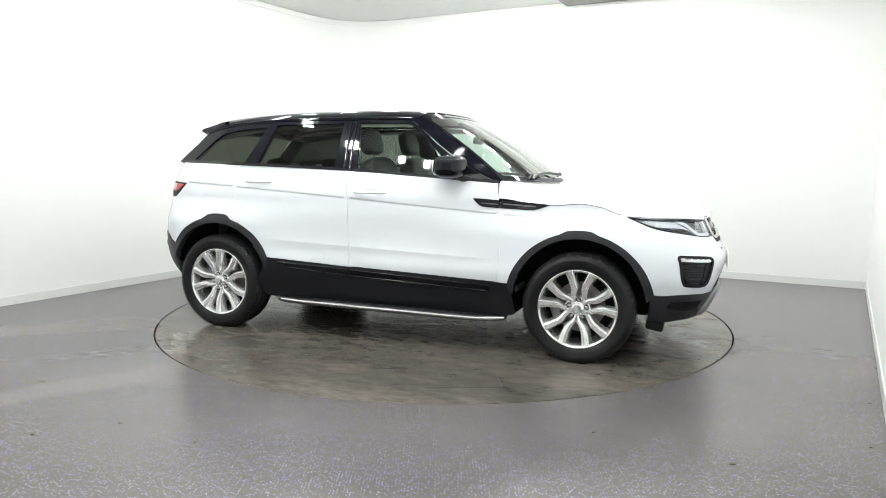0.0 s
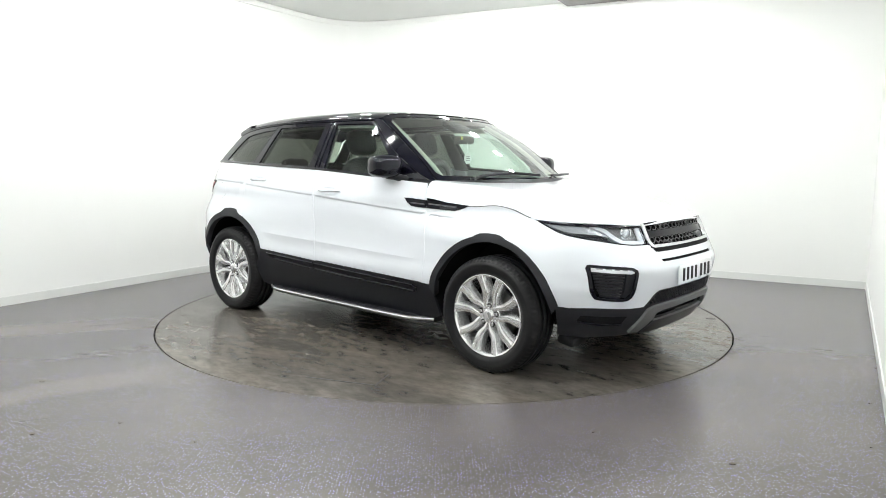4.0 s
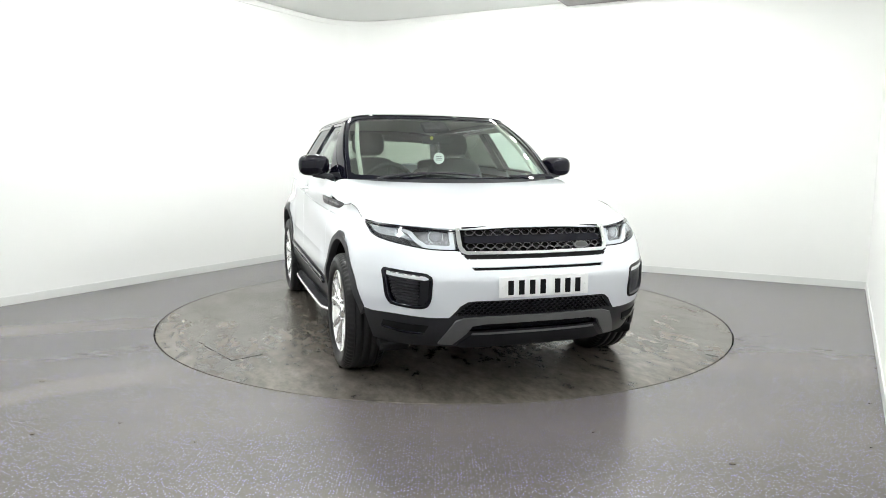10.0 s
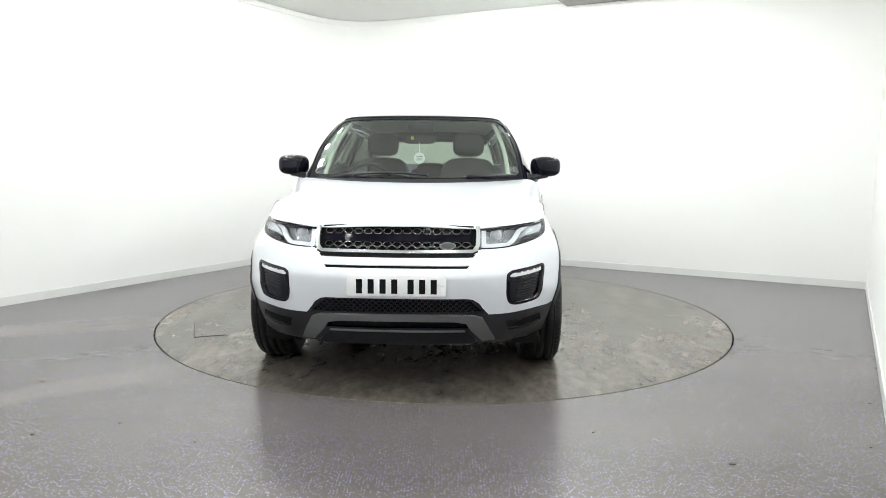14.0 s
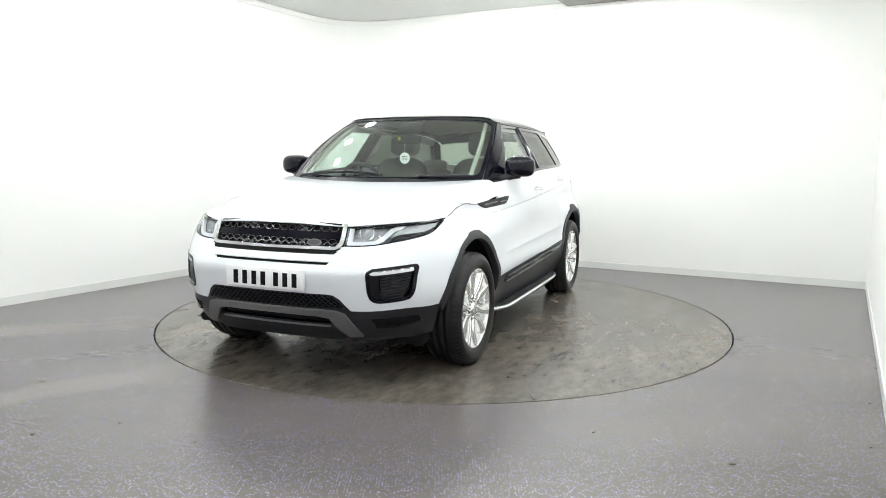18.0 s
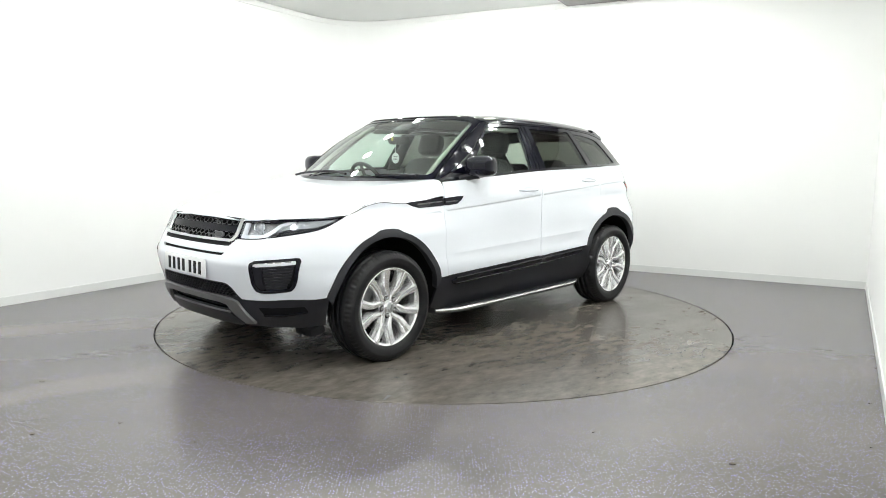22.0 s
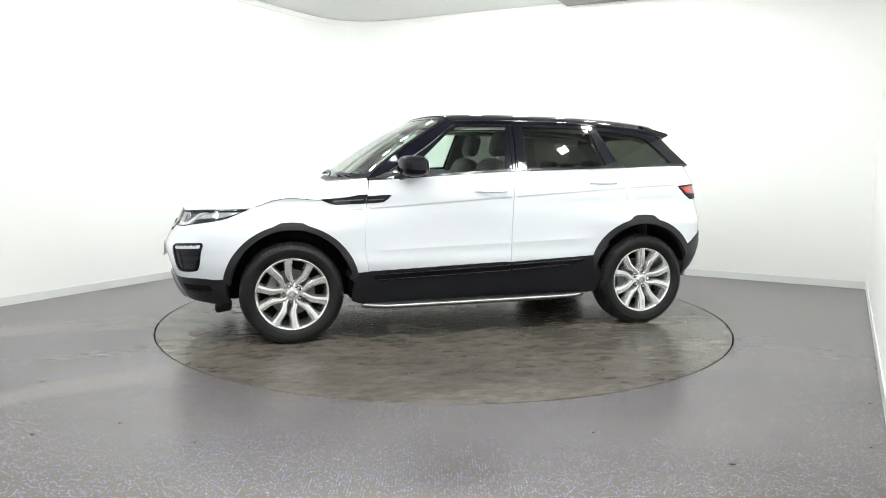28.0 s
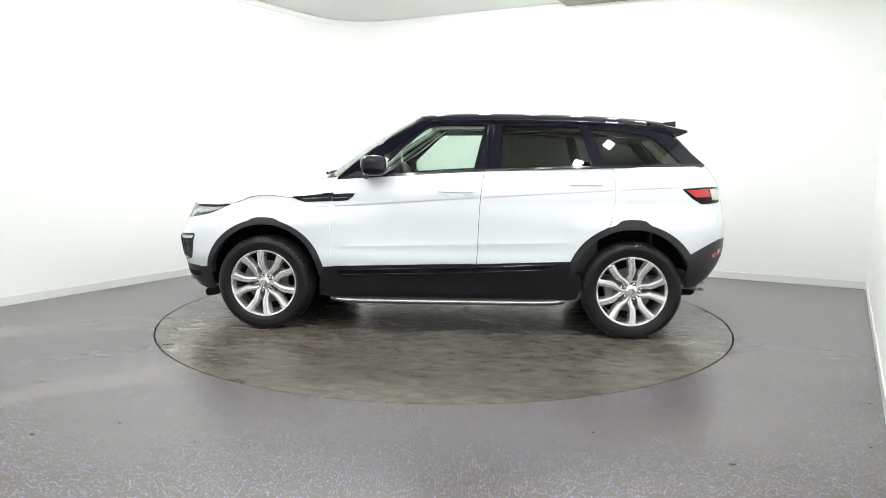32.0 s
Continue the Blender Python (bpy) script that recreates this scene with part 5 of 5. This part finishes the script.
# door handles
for (x0, x1, z), doors in (((0.043, -0.209, 1.034), fd), ((-0.878, -1.118, 1.091), rd)):
    for i, sd in enumerate((1, -1)):
        xm = (x0 + x1) / 2
        y = float(body(xm, z)[1])
        bm = bmesh.new()
        rows = []
        for k in range(17):
            u = k / 16
            x = x0 + (x1 - x0) * u
            yy = float(half_width(x, z)) + 0.004 + 0.028 * math.sin(math.pi * u) ** 0.6
            h = 0.004 + 0.009 * math.sin(math.pi * u) ** 0.7
            rows.append([bm.verts.new((x, sd * (yy - 0.014), z + h)), bm.verts.new((x, sd * yy, z + h * 0.6)), bm.verts.new((x, sd * (yy + 0.003), z - h * 0.2)), bm.verts.new((x, sd * (yy - 0.006), z - h)), bm.verts.new((x, sd * (yy - 0.016), z - h * 0.7))])
        for a, b in zip(rows, rows[1:]):
            for q in range(5):
                bm.faces.new((a[q], a[(q + 1) % 5], b[(q + 1) % 5], b[q]))
        bm.faces.new(rows[0])
        bm.faces.new(rows[-1])
        part("door_handle", bm, WHITE, doors[i], "white pull handle", True, 50)

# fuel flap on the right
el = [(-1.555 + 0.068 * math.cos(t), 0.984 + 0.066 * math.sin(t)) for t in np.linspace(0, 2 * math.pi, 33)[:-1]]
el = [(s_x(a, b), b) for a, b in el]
# dark ring painted on the panel in place of the shaded gap
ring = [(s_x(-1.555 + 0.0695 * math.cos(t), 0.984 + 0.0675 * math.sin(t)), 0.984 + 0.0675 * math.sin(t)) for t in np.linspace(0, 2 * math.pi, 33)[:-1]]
skin("flap_gap_shade", ring, body, DARK, car, "", holes=(el,), side=-1, gap=0, lift=0.0006, depth=0, step=0.04)
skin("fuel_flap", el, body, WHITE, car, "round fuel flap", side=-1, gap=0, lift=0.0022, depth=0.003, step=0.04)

# door mirrors
def door_mirror(sd):
    bm = bmesh.new()
    pod(bm, (0.502, sd * 0.945, 1.212), (0.19, 0.212, 0.150), 0.66, 36, 20, (0, 0, sd * 14))
    mr = part("door_mirror", bm, GLOSS_BLACK, car, "gloss black door mirror", True, 60)
    bm = bmesh.new()
    tube(bm, [(0.595, sd * 0.815, 1.122), (0.580, sd * 0.86, 1.132), (0.550, sd * 0.91, 1.146), (0.53, sd * 0.95, 1.155)], [0.026, 0.024, 0.024, 0.028], 12)
    part("mirror_arm", bm, PLASTIC, mr)
    bm = bmesh.new()
    pod(bm, (0.414, sd * 0.930, 1.210), (0.012, 0.140, 0.096), 0.6, 24, 10, (0, 0, sd * 14))
    part("mirror_glass", bm, CHROME, mr, "mirror glass")
    return mr


for sd in (1, -1):
    door_mirror(sd)
flank("mirror_sail", gline([(0.77, 1.113), (0.515, 1.134), (0.515, 1.155), (0.66, 1.165)]), PLASTIC, "black mirror foot", surf=green, gap=0, lift=0.006, depth=0.008, parent=fd)
# belt seal
seal = lambda a, b: [(x, float(BELT(x)) - 0.004) for x in np.linspace(a, b, 16)] + [(x, float(BELT(x)) + 0.012) for x in np.linspace(b, a, 16)]
flank("window_seal", seal(0.78, -0.28), RIDGE, "glossy black window seal", surf=green, gap=0, lift=0.007, depth=0.008, parent=fd)
flank("window_seal", seal(-0.29, -1.19), RIDGE, "glossy black window seal", surf=green, gap=0, lift=0.007, depth=0.008, parent=rd)
flank("window_seal", seal(-1.20, -1.84), RIDGE, "glossy black window seal", surf=green, gap=0, lift=0.007, depth=0.008)

# sill mouldings
mf = [(0.775, 0.445), (0.768, 0.425), (0.735, 0.414)] + [(x, 0.452 - 0.039 * (x + 0.225) / 0.96) for x in np.linspace(0.70, -0.23, 12)] + [(-0.232, 0.497)] + [(x, 0.497 - 0.043 * (x + 0.232) / 1.0) for x in np.linspace(-0.2, 0.72, 12)]
mr_ = [(-0.243, 0.455), (-0.243, 0.499), (-0.6, 0.516), (-0.82, 0.526), (-0.80, 0.508), (-0.72, 0.488), (-0.66, 0.480)]
flank("door_moulding", mf, GLOSS_BLACK, "gloss black door moulding", gap=0, lift=0.014, depth=0.012, parent=fd)
flank("door_moulding", straight(mr_), GLOSS_BLACK, "gloss black door moulding", gap=0, lift=0.014, depth=0.012, parent=rd)

for doors, x0, x1, z0, z1 in ((fd, 0.745, -0.228, 0.4575, 0.4985), (fd, 0.745, -0.228, 0.4185, 0.4575), (rd, -0.246, -0.80, 0.4995, 0.524), (rd, -0.246, -0.70, 0.4585, 0.487)):
    for i, sd in enumerate((1, -1)):
        bm = bmesh.new()
        tube(bm, [(x, sd * (float(body(x, z)[1]) + 0.0155), z) for x, z in zip(np.linspace(x0, x1, 14), np.linspace(z0, z1, 14))], 0.0055, 8)
        part("moulding_ridge", bm, RIDGE, doors[i])

# side steps
for sd in (1, -1):
    line = [(0.845, 0.838), (0.80, 0.872), (0.70, 0.915), (0.55, 0.928), (0.0, 0.932), (-0.55, 0.928), (-0.74, 0.915), (-0.83, 0.88), (-0.872, 0.845)]
    pts = bend(line, 0.03)
    zz = lambda x: 0.2335 - 0.010 * x
    bm = bmesh.new()
    rows = []
    for x, y in pts:
        z = zz(x)
        rows.append([bm.verts.new((x, sd * y, z + 0.018)), bm.verts.new((x, sd * (y + 0.004), z + 0.006)), bm.verts.new((x, sd * y, z - 0.016)), bm.verts.new((x, sd * 0.76, z - 0.016)), bm.verts.new((x, sd * 0.76, z + 0.020))])
    for a, b in zip(rows, rows[1:]):
        for q in range(5):
            bm.faces.new((a[q], a[(q + 1) % 5], b[(q + 1) % 5], b[q]))
    bm.faces.new(rows[0])
    bm.faces.new(rows[-1])
    st = part("side_step", bm, GRAINED, car, "black side step with a bright edge", True, 40)
    bm = bmesh.new()
    tube(bm, [(x, sd * (y + 0.004), zz(x) + 0.007) for x, y in pts], 0.0115, 10)
    part("step_edge", bm, ALLOY, st, "polished steel edge")
    for k in range(3):
        bm = bmesh.new()
        tube(bm, [(0.66, sd * (0.82 + k * 0.03), zz(0.66) + 0.021), (-0.70, sd * (0.82 + k * 0.03), zz(-0.7) + 0.021)], 0.004, 6)
        part("tread_rib", bm, RUBBER, st)

# gloss strips along the roof's edges
for sd in (1, -1):
    bm = bmesh.new()
    pts = []
    for x in np.linspace(0.12, -1.50, 28):
        q = green(x, roof_edge(x) - 0.006)
        pts.append((float(q[0]), sd * (float(q[1]) + 0.004), float(q[2])))
    tube(bm, pts, 0.0045, 8)
    part("drip_strip", bm, RIDGE, car, "thin glossy black roof strip")

# rounded edges of the door frames at the middle pillar
for i, sd in enumerate((1, -1)):
    for doors, dx in ((fd, 0.020), (rd, -0.022)):
        bm = bmesh.new()
        pts = []
        for z in np.linspace(1.196, 1.522, 12):
            q = green(dx - 0.284 - 0.036 * (z - 1.182) / 0.345, z)
            pts.append((float(q[0]), sd * (float(q[1]) + 0.001), float(q[2])))
        tube(bm, pts, 0.0055, 10)
        part("pillar_edge", bm, GLOSS_BLACK, doors[i], "rounded gloss black pillar edge")

# rounded front edge of the roof above the windscreen
bm = bmesh.new()
tube(bm, [tuple(screen(np.array([a]), np.array([0.893]))[0]) for a in np.linspace(-0.655, 0.655, 36)], 0.0055, 10)
part("roof_front_edge", bm, GLOSS_BLACK, car, "rounded gloss black roof edge")

# wipers
for pts in ([(0.965, -0.60, 1.130), (0.95, -0.45, 1.153), (0.965, -0.15, 1.166), (1.02, 0.10, 1.150)], [(0.96, 0.36, 1.145), (0.945, 0.52, 1.150), (0.90, 0.70, 1.152)]):
    bm = bmesh.new()
    tube(bm, bend([(p[0], p[1], p[2]) for p in pts], 0.05), 0.0095, 6)
    wp = part("wiper_arm", bm, PLASTIC, car, "black wiper")
    bm = bmesh.new()
    tube(bm, [(p[0] - 0.03, p[1], p[2] + 0.002) for p in pts[:3]], 0.005, 5)
    part("wiper_blade", bm, RUBBER, wp)
sheet("scuttle_panel", both([(0.0, -0.02), (0.35, -0.02), (0.68, -0.01), (0.68, 0.03), (0.0, 0.03)]), GRAINED, car, "black scuttle panel", surf=screen, outer=UP, lift=0.002, depth=0.02, step=0.04)

# spoiler and fin
bm = bmesh.new()
prof = [(-1.46, 1.545), (-1.60, 1.526), (-1.805, 1.494), (-1.820, 1.480), (-1.74, 1.452), (-1.645, 1.428), (-1.60, 1.46), (-1.50, 1.50)]
rows = []
for k in range(21):
    a = -1 + 2 * k / 20
    f = 1 - 0.16 * abs(a) ** 3
    rows.append([bm.verts.new((-1.48 + (x + 1.48) * f, a * (0.60 + 0.25 * (x + 1.48)), z + 0.016 * (1 - a * a) - 0.010 * abs(a) ** 6)) for x, z in prof])
for a, b in zip(rows, rows[1:]):
    for q in range(8):
        bm.faces.new((a[q], a[(q + 1) % 8], b[(q + 1) % 8], b[q]))
bm.faces.new(rows[0])
bm.faces.new(rows[-1])
part("roof_spoiler", bm, GLOSS_BLACK, car, "black roof spoiler", True, 40)
bm = bmesh.new()
rows = []
for k in range(9):
    u = k / 8
    x = -1.59 - 0.20 * u
    h = 0.050 * u
    w = 0.012 + 0.016 * math.sin(math.pi * min(u + 0.15, 1))
    z0 = 1.560 - 0.14 * (-1.57 - x)
    rows.append([bm.verts.new((x, -w, z0)), bm.verts.new((x, -w * 0.35, z0 + h)), bm.verts.new((x, w * 0.35, z0 + h)), bm.verts.new((x, w, z0))])
for a, b in zip(rows, rows[1:]):
    for q in range(4):
        bm.faces.new((a[q], a[(q + 1) % 4], b[(q + 1) % 4], b[q]))
bm.faces.new(rows[-1])
bm.faces.new(rows[0])
part("roof_fin", bm, GLOSS_BLACK, car, "black aerial fin", True, 40)

# tail lamps
tls = straight(TL)
for i, sd in enumerate((1, -1)):
    tl = skin("tail_lamp", tls, body, INK, car, "red and clear tail lamp in a black bezel", side=sd, gap=0.002, lift=0.003, depth=0.012)
    skin("red_lens", straight([(s_x(-1.70, 1.05), 1.054), (s_x(-1.875, 1.058), 1.060), (s_x(-1.89, 1.012), 1.008), (s_x(-1.77, 1.005), 1.006)]), body, RED, tl, "red lens", side=sd, gap=0, lift=0.006, depth=0.004)
    skin("clear_lens", straight([(s_x(-1.89, 1.058), 1.060), (s_x(-1.975, 1.06), 1.062), (s_x(-1.98, 0.985), 0.983), (s_x(-1.91, 0.99), 0.985)]), body, AMBER, tl, "pale lens", side=sd, gap=0, lift=0.006, depth=0.004)
    skin("rear_reflector", straight([(s_x(-1.90, 0.60), 0.60), (s_x(-1.99, 0.63), 0.635), (s_x(-1.985, 0.60), 0.605), (s_x(-1.91, 0.575), 0.575)]), body, RED, car, "red reflector", side=sd, gap=0, lift=0.009, depth=0.006)
    bm = bmesh.new()
    tube(bm, [(-1.70, sd * 0.60, 0.345), (-1.84, sd * 0.61, 0.338), (-1.905, sd * 0.615, 0.334)], [0.026, 0.028, 0.029], 18)
    part("exhaust_tip", bm, SATINCAP, car, "bright exhaust tip")
    bm = bmesh.new()
    box(bm, (0.11, 0.17, 0.06), pose(1.79, sd * 0.71, 0.243, 0, 10, 0), 0.02)
    part("wheel_deflector", bm, DARK, car, "black plastic deflector")

# ---------------------------------------------------------------- cabin
bm = bmesh.new()
box(bm, (2.75, 1.60, 0.04), pose(-0.45, 0, 0.42), 0.01)
part("cabin_floor", bm, DASH, car, "dark carpet")
for sd in (1, -1):
    bm = bmesh.new()
    box(bm, (1.85, 0.03, 0.64), pose(-0.175, sd * 0.80, 0.78), 0.008)
    part("door_lining", bm, DASH, car, "dark inner door lining")
bm = bmesh.new()
rows = []
for k in range(15):
    x = 0.12 - 1.72 * k / 14
    w = float(green(x, roof_edge(x))[1]) - 0.05
    rows.append([bm.verts.new((x, w * a, float(roof(np.array([x]), np.array([w * a]))[0][2]) - 0.035)) for a in np.linspace(-1, 1, 9)])
for a, b in zip(rows, rows[1:]):
    for q in range(8):
        bm.faces.new((a[q], a[q + 1], b[q + 1], b[q]))
part("headliner", bm, BEIGE, car, "pale cloth headliner")
for sd in (1, -1):
    for name, o in (("pillar_trim", [(-0.215, 1.175), (-0.28, 1.50), (-0.40, 1.50), (-0.375, 1.185)]), ("pillar_trim", [(-1.045, 1.21), (-0.98, 1.49), (-1.05, 1.48), (-1.15, 1.215)]), ("pillar_trim", [(0.80, 1.12), (0.745, 1.13), (0.295, 1.44), (0.155, 1.515), (0.20, 1.52)]), ("pillar_trim", [(-1.52, 1.43), (-1.70, 1.24), (-1.82, 1.235), (-1.62, 1.44)]), ("pillar_trim", [(0.12, 1.502), (0.10, 1.545), (-1.5, 1.485), (-1.5, 1.42), (-1.02, 1.49), (-0.4, 1.51)])):
        skin(name, gline(o), green, BEIGE if o[0][0] > 0 else DASH, car, "pale pillar lining" if o[0][0] > 0 else "dark pillar lining", side=sd, gap=0, lift=-0.035, depth=0.01, step=0.05)
for sd in (1, -1):
    bm = bmesh.new()
    line = [screen(np.array([sd * 0.60]), np.array([b]))[0] - np.array([0.05, 0, 0.035]) for b in np.linspace(0.06, 0.86, 12)]
    tube(bm, [tuple(p) for p in line], [0.016] * 12, 10)
    part("screen_pillar_lining", bm, BEIGE, car, "pale windscreen pillar lining")
# dashboard
bm = bmesh.new()
prof = [(1.0, 1.085), (0.80, 1.105), (0.62, 1.10), (0.56, 1.06), (0.54, 0.95), (0.60, 0.70), (1.0, 0.60)]
rows = []
for k in range(17):
    a = -1 + k / 8
    rows.append([bm.verts.new((x - 0.20 * a * a * (1 if x > 0.9 else 0.15), a * 0.77, z + (0.022 * math.exp(-((a + 0.47) / 0.22) ** 2) if z > 1.05 else 0))) for x, z in prof])
for a, b in zip(rows, rows[1:]):
    for q in range(6):
        bm.faces.new((a[q], a[q + 1], b[q + 1], b[q]))
part("dashboard", bm, DASH, car, "dark moulded dashboard", True, 50)
bm = bmesh.new()
box(bm, (0.55, 0.20, 0.25), pose(0.30, 0, 0.62, 0, 12, 0), 0.03)
part("centre_console", bm, DASH, car)
# steering wheel (right-hand drive)
sw = Matrix.Translation((0.40, -0.385, 1.055)) @ Euler((0, radians(-64), 0)).to_matrix().to_4x4()
bm = bmesh.new()
n = 40
tube(bm, [sw @ Vector((0.185 * math.cos(2 * math.pi * k / n), 0.185 * math.sin(2 * math.pi * k / n), 0)) for k in range(n + 1)], 0.016, 10, False)
sr = part("steering_wheel", bm, CLOTH, car, "black leather steering wheel")
bm = bmesh.new()
pod(bm, (0, 0, 0), (0.16, 0.17, 0.06), 0.6, 20, 10)
bmesh.ops.transform(bm, matrix=sw, verts=bm.verts)
part("wheel_boss", bm, DASH, sr)
for a in (0, 180, 270):
    bm = bmesh.new()
    e = Vector((math.cos(radians(a + 90)), math.sin(radians(a + 90)), 0))
    tube(bm, [sw @ (e * 0.07), sw @ (e * 0.18)], 0.013, 8)
    part("wheel_spoke", bm, DASH, sr)


def seat(x, y, w=0.50, rear=False):
    bm = bmesh.new()
    pod(bm, (x, y, 0.60), (0.54, w, 0.20), 0.45, 28, 14, (0, -6, 0))
    s = part("seat_cushion", bm, CLOTH, car, "dark leather seat")
    bm = bmesh.new()
    pod(bm, (x - 0.32, y, 0.92), (0.18, w, 0.72), 0.5, 28, 18, (0, -16, 0))
    part("backrest", bm, CLOTH, s)
    bm = bmesh.new()
    pod(bm, (x - 0.455, y, 1.385), (0.11, 0.27, 0.20), 0.6, 24, 14, (0, -14, 0))
    hr = part("headrest", bm, CLOTH, s, "dark leather head restraint")
    for d in (-0.05, 0.05):
        bm = bmesh.new()
        tube(bm, [(x - 0.405, y + d, 1.22), (x - 0.44, y + d, 1.33)], 0.007, 8)
        part("headrest_post", bm, CHROME, hr)


seat(0.12, 0.37)
seat(0.12, -0.37)
for y in (-0.42, 0.0, 0.42):
    bm = bmesh.new()
    pod(bm, (-0.72, y, 0.60), (0.50, 0.46, 0.18), 0.45, 24, 12)
    s = part("rear_cushion", bm, CLOTH, car, "dark leather rear seat")
    bm = bmesh.new()
    pod(bm, (-1.00, y, 0.88), (0.17, 0.46, 0.62), 0.5, 24, 14, (0, -18, 0))
    part("rear_backrest", bm, CLOTH, s)
    bm = bmesh.new()
    pod(bm, (-1.11, y, 1.20 if y else 1.165), (0.09, 0.26, 0.12), 0.6, 20, 12, (0, -14, 0))
    part("rear_headrest", bm, CLOTH, s)
bm = bmesh.new()
pod(bm, (0.40, -0.002, 1.405), (0.03, 0.245, 0.062), 0.5, 24, 10, (0, 10, 0))
im = part("interior_mirror", bm, PLASTIC, car, "black interior mirror")
bm = bmesh.new()
box(bm, (0.14, 0.20, 0.04), pose(0.33, 0, 1.50, 0, 26, 0), 0.012)
part("sensor_housing", bm, PLASTIC, car, "black sensor housing")
bm = bmesh.new()
pod(bm, (0.425, -0.055, 1.417), (0.008, 0.028, 0.028), 1.0, 16, 8)
YEL = plain("yellow_sticker", (0.62, 0.60, 0.05), 0.5, 0, 0, 0.05, 40.0)
part("sticker", bm, YEL, im, "small round yellow sticker")
bm = bmesh.new()
lathe(bm, [(0.0005, 0.0018), (0.042, 0.0018), (0.043, 0.0), (0.042, -0.0018), (0.0005, -0.0018)], 28, pose(0.44, 0.0, 1.267, 0, 0, 90))
af = part("air_freshener", bm, PLATE, car, "round white hanging tag")
bm = bmesh.new()
tube(bm, [(0.44, 0.0, 1.31), (0.435, 0.0, 1.385)], 0.0016, 5)
part("tag_cord", bm, PLATE, af)
for k in range(3):
    bm = bmesh.new()
    box(bm, (0.0045, 0.045, 0.005), pose(0.44, 0.0, 1.28 - k * 0.013), 0)
    part("tag_bar", bm, SATIN, af)
bm = bmesh.new()
box(bm, (0.02, 1.36, 0.55), pose(-1.50, 0, 0.85), 0.01)
part("boot_wall", bm, DASH, car)

# ---------------------------------------------------------------- turntable
def turntable():
    ob = thing("turntable", "round speckled vinyl turntable flush with the floor", "turntable", pose(0, 0, 0), "", "")
    bm = bmesh.new()
    r = RING - 0.006
    rings = [[bm.verts.new((rr * math.cos(2 * math.pi * k / 128), rr * math.sin(2 * math.pi * k / 128), z)) for k in range(128)] for rr, z in ((r, -0.05), (r, -0.002), (r - 0.002, 0.0))]
    for a, b in zip(rings, rings[1:]):
        for k in range(128):
            bm.faces.new((a[k], a[(k + 1) % 128], b[(k + 1) % 128], b[k]))
    bm.faces.new(rings[-1])
    part("deck", bm, DECK, ob, "scuffed grey speckled vinyl deck", False)
    # access hatch in the deck
    c, u, v = Vector((0.97, -1.726)), Vector((-0.55, -0.214)), Vector((-0.086, 0.19))
    bm = bmesh.new()
    ps = [c + u * 0.01 + v * 0.02, c + u * 0.99 + v * 0.02, c + u * 0.99 + v * 0.98, c + u * 0.01 + v * 0.98]
    lo_ = [bm.verts.new((q.x, q.y, 0.0)) for q in ps]
    hi_ = [bm.verts.new((q.x, q.y, 0.0016)) for q in ps]
    bm.faces.new(hi_)
    for k in range(4):
        bm.faces.new((lo_[k], lo_[(k + 1) % 4], hi_[(k + 1) % 4], hi_[k]))
    hatch = part("hatch", bm, DECK, ob, "flush access hatch", False)
    streak("hatch_joint", c + u * 0.75, c, 0.008, 0.0026, SEAM, hatch)
    streak("hatch_joint", c + u * 0.38, c, 0.011, 0.0030, SEAM, hatch)
    streak("hatch_joint", c, c + v, 0.010, 0.0030, SEAM, hatch)
    streak("scuff", Vector((1.73, 1.24)), Vector((1.80, 1.274)), 0.02, 0.002, SEAM, ob)
    return ob


table = turntable()


# ---------------------------------------------------------------- motion
OFF = (-0.0611, -0.1791)


def motions():
    """The turntable turns evenly and carries the car."""
    turns = [(0, -19.70), (4, -40.35), (8, -60.95), (12, -81.58), (16, -102.27), (20, -123.02), (24, -143.79), (28, -164.51), (32, -185.05)]
    rows = [(t, pose(0, 0, 0, 0, 0, a)) for t, a in turns]
    walk(table, rows)
    walk(car, [(t, m @ pose(OFF[0], OFF[1], 0.0)) for t, m in rows])


motions()
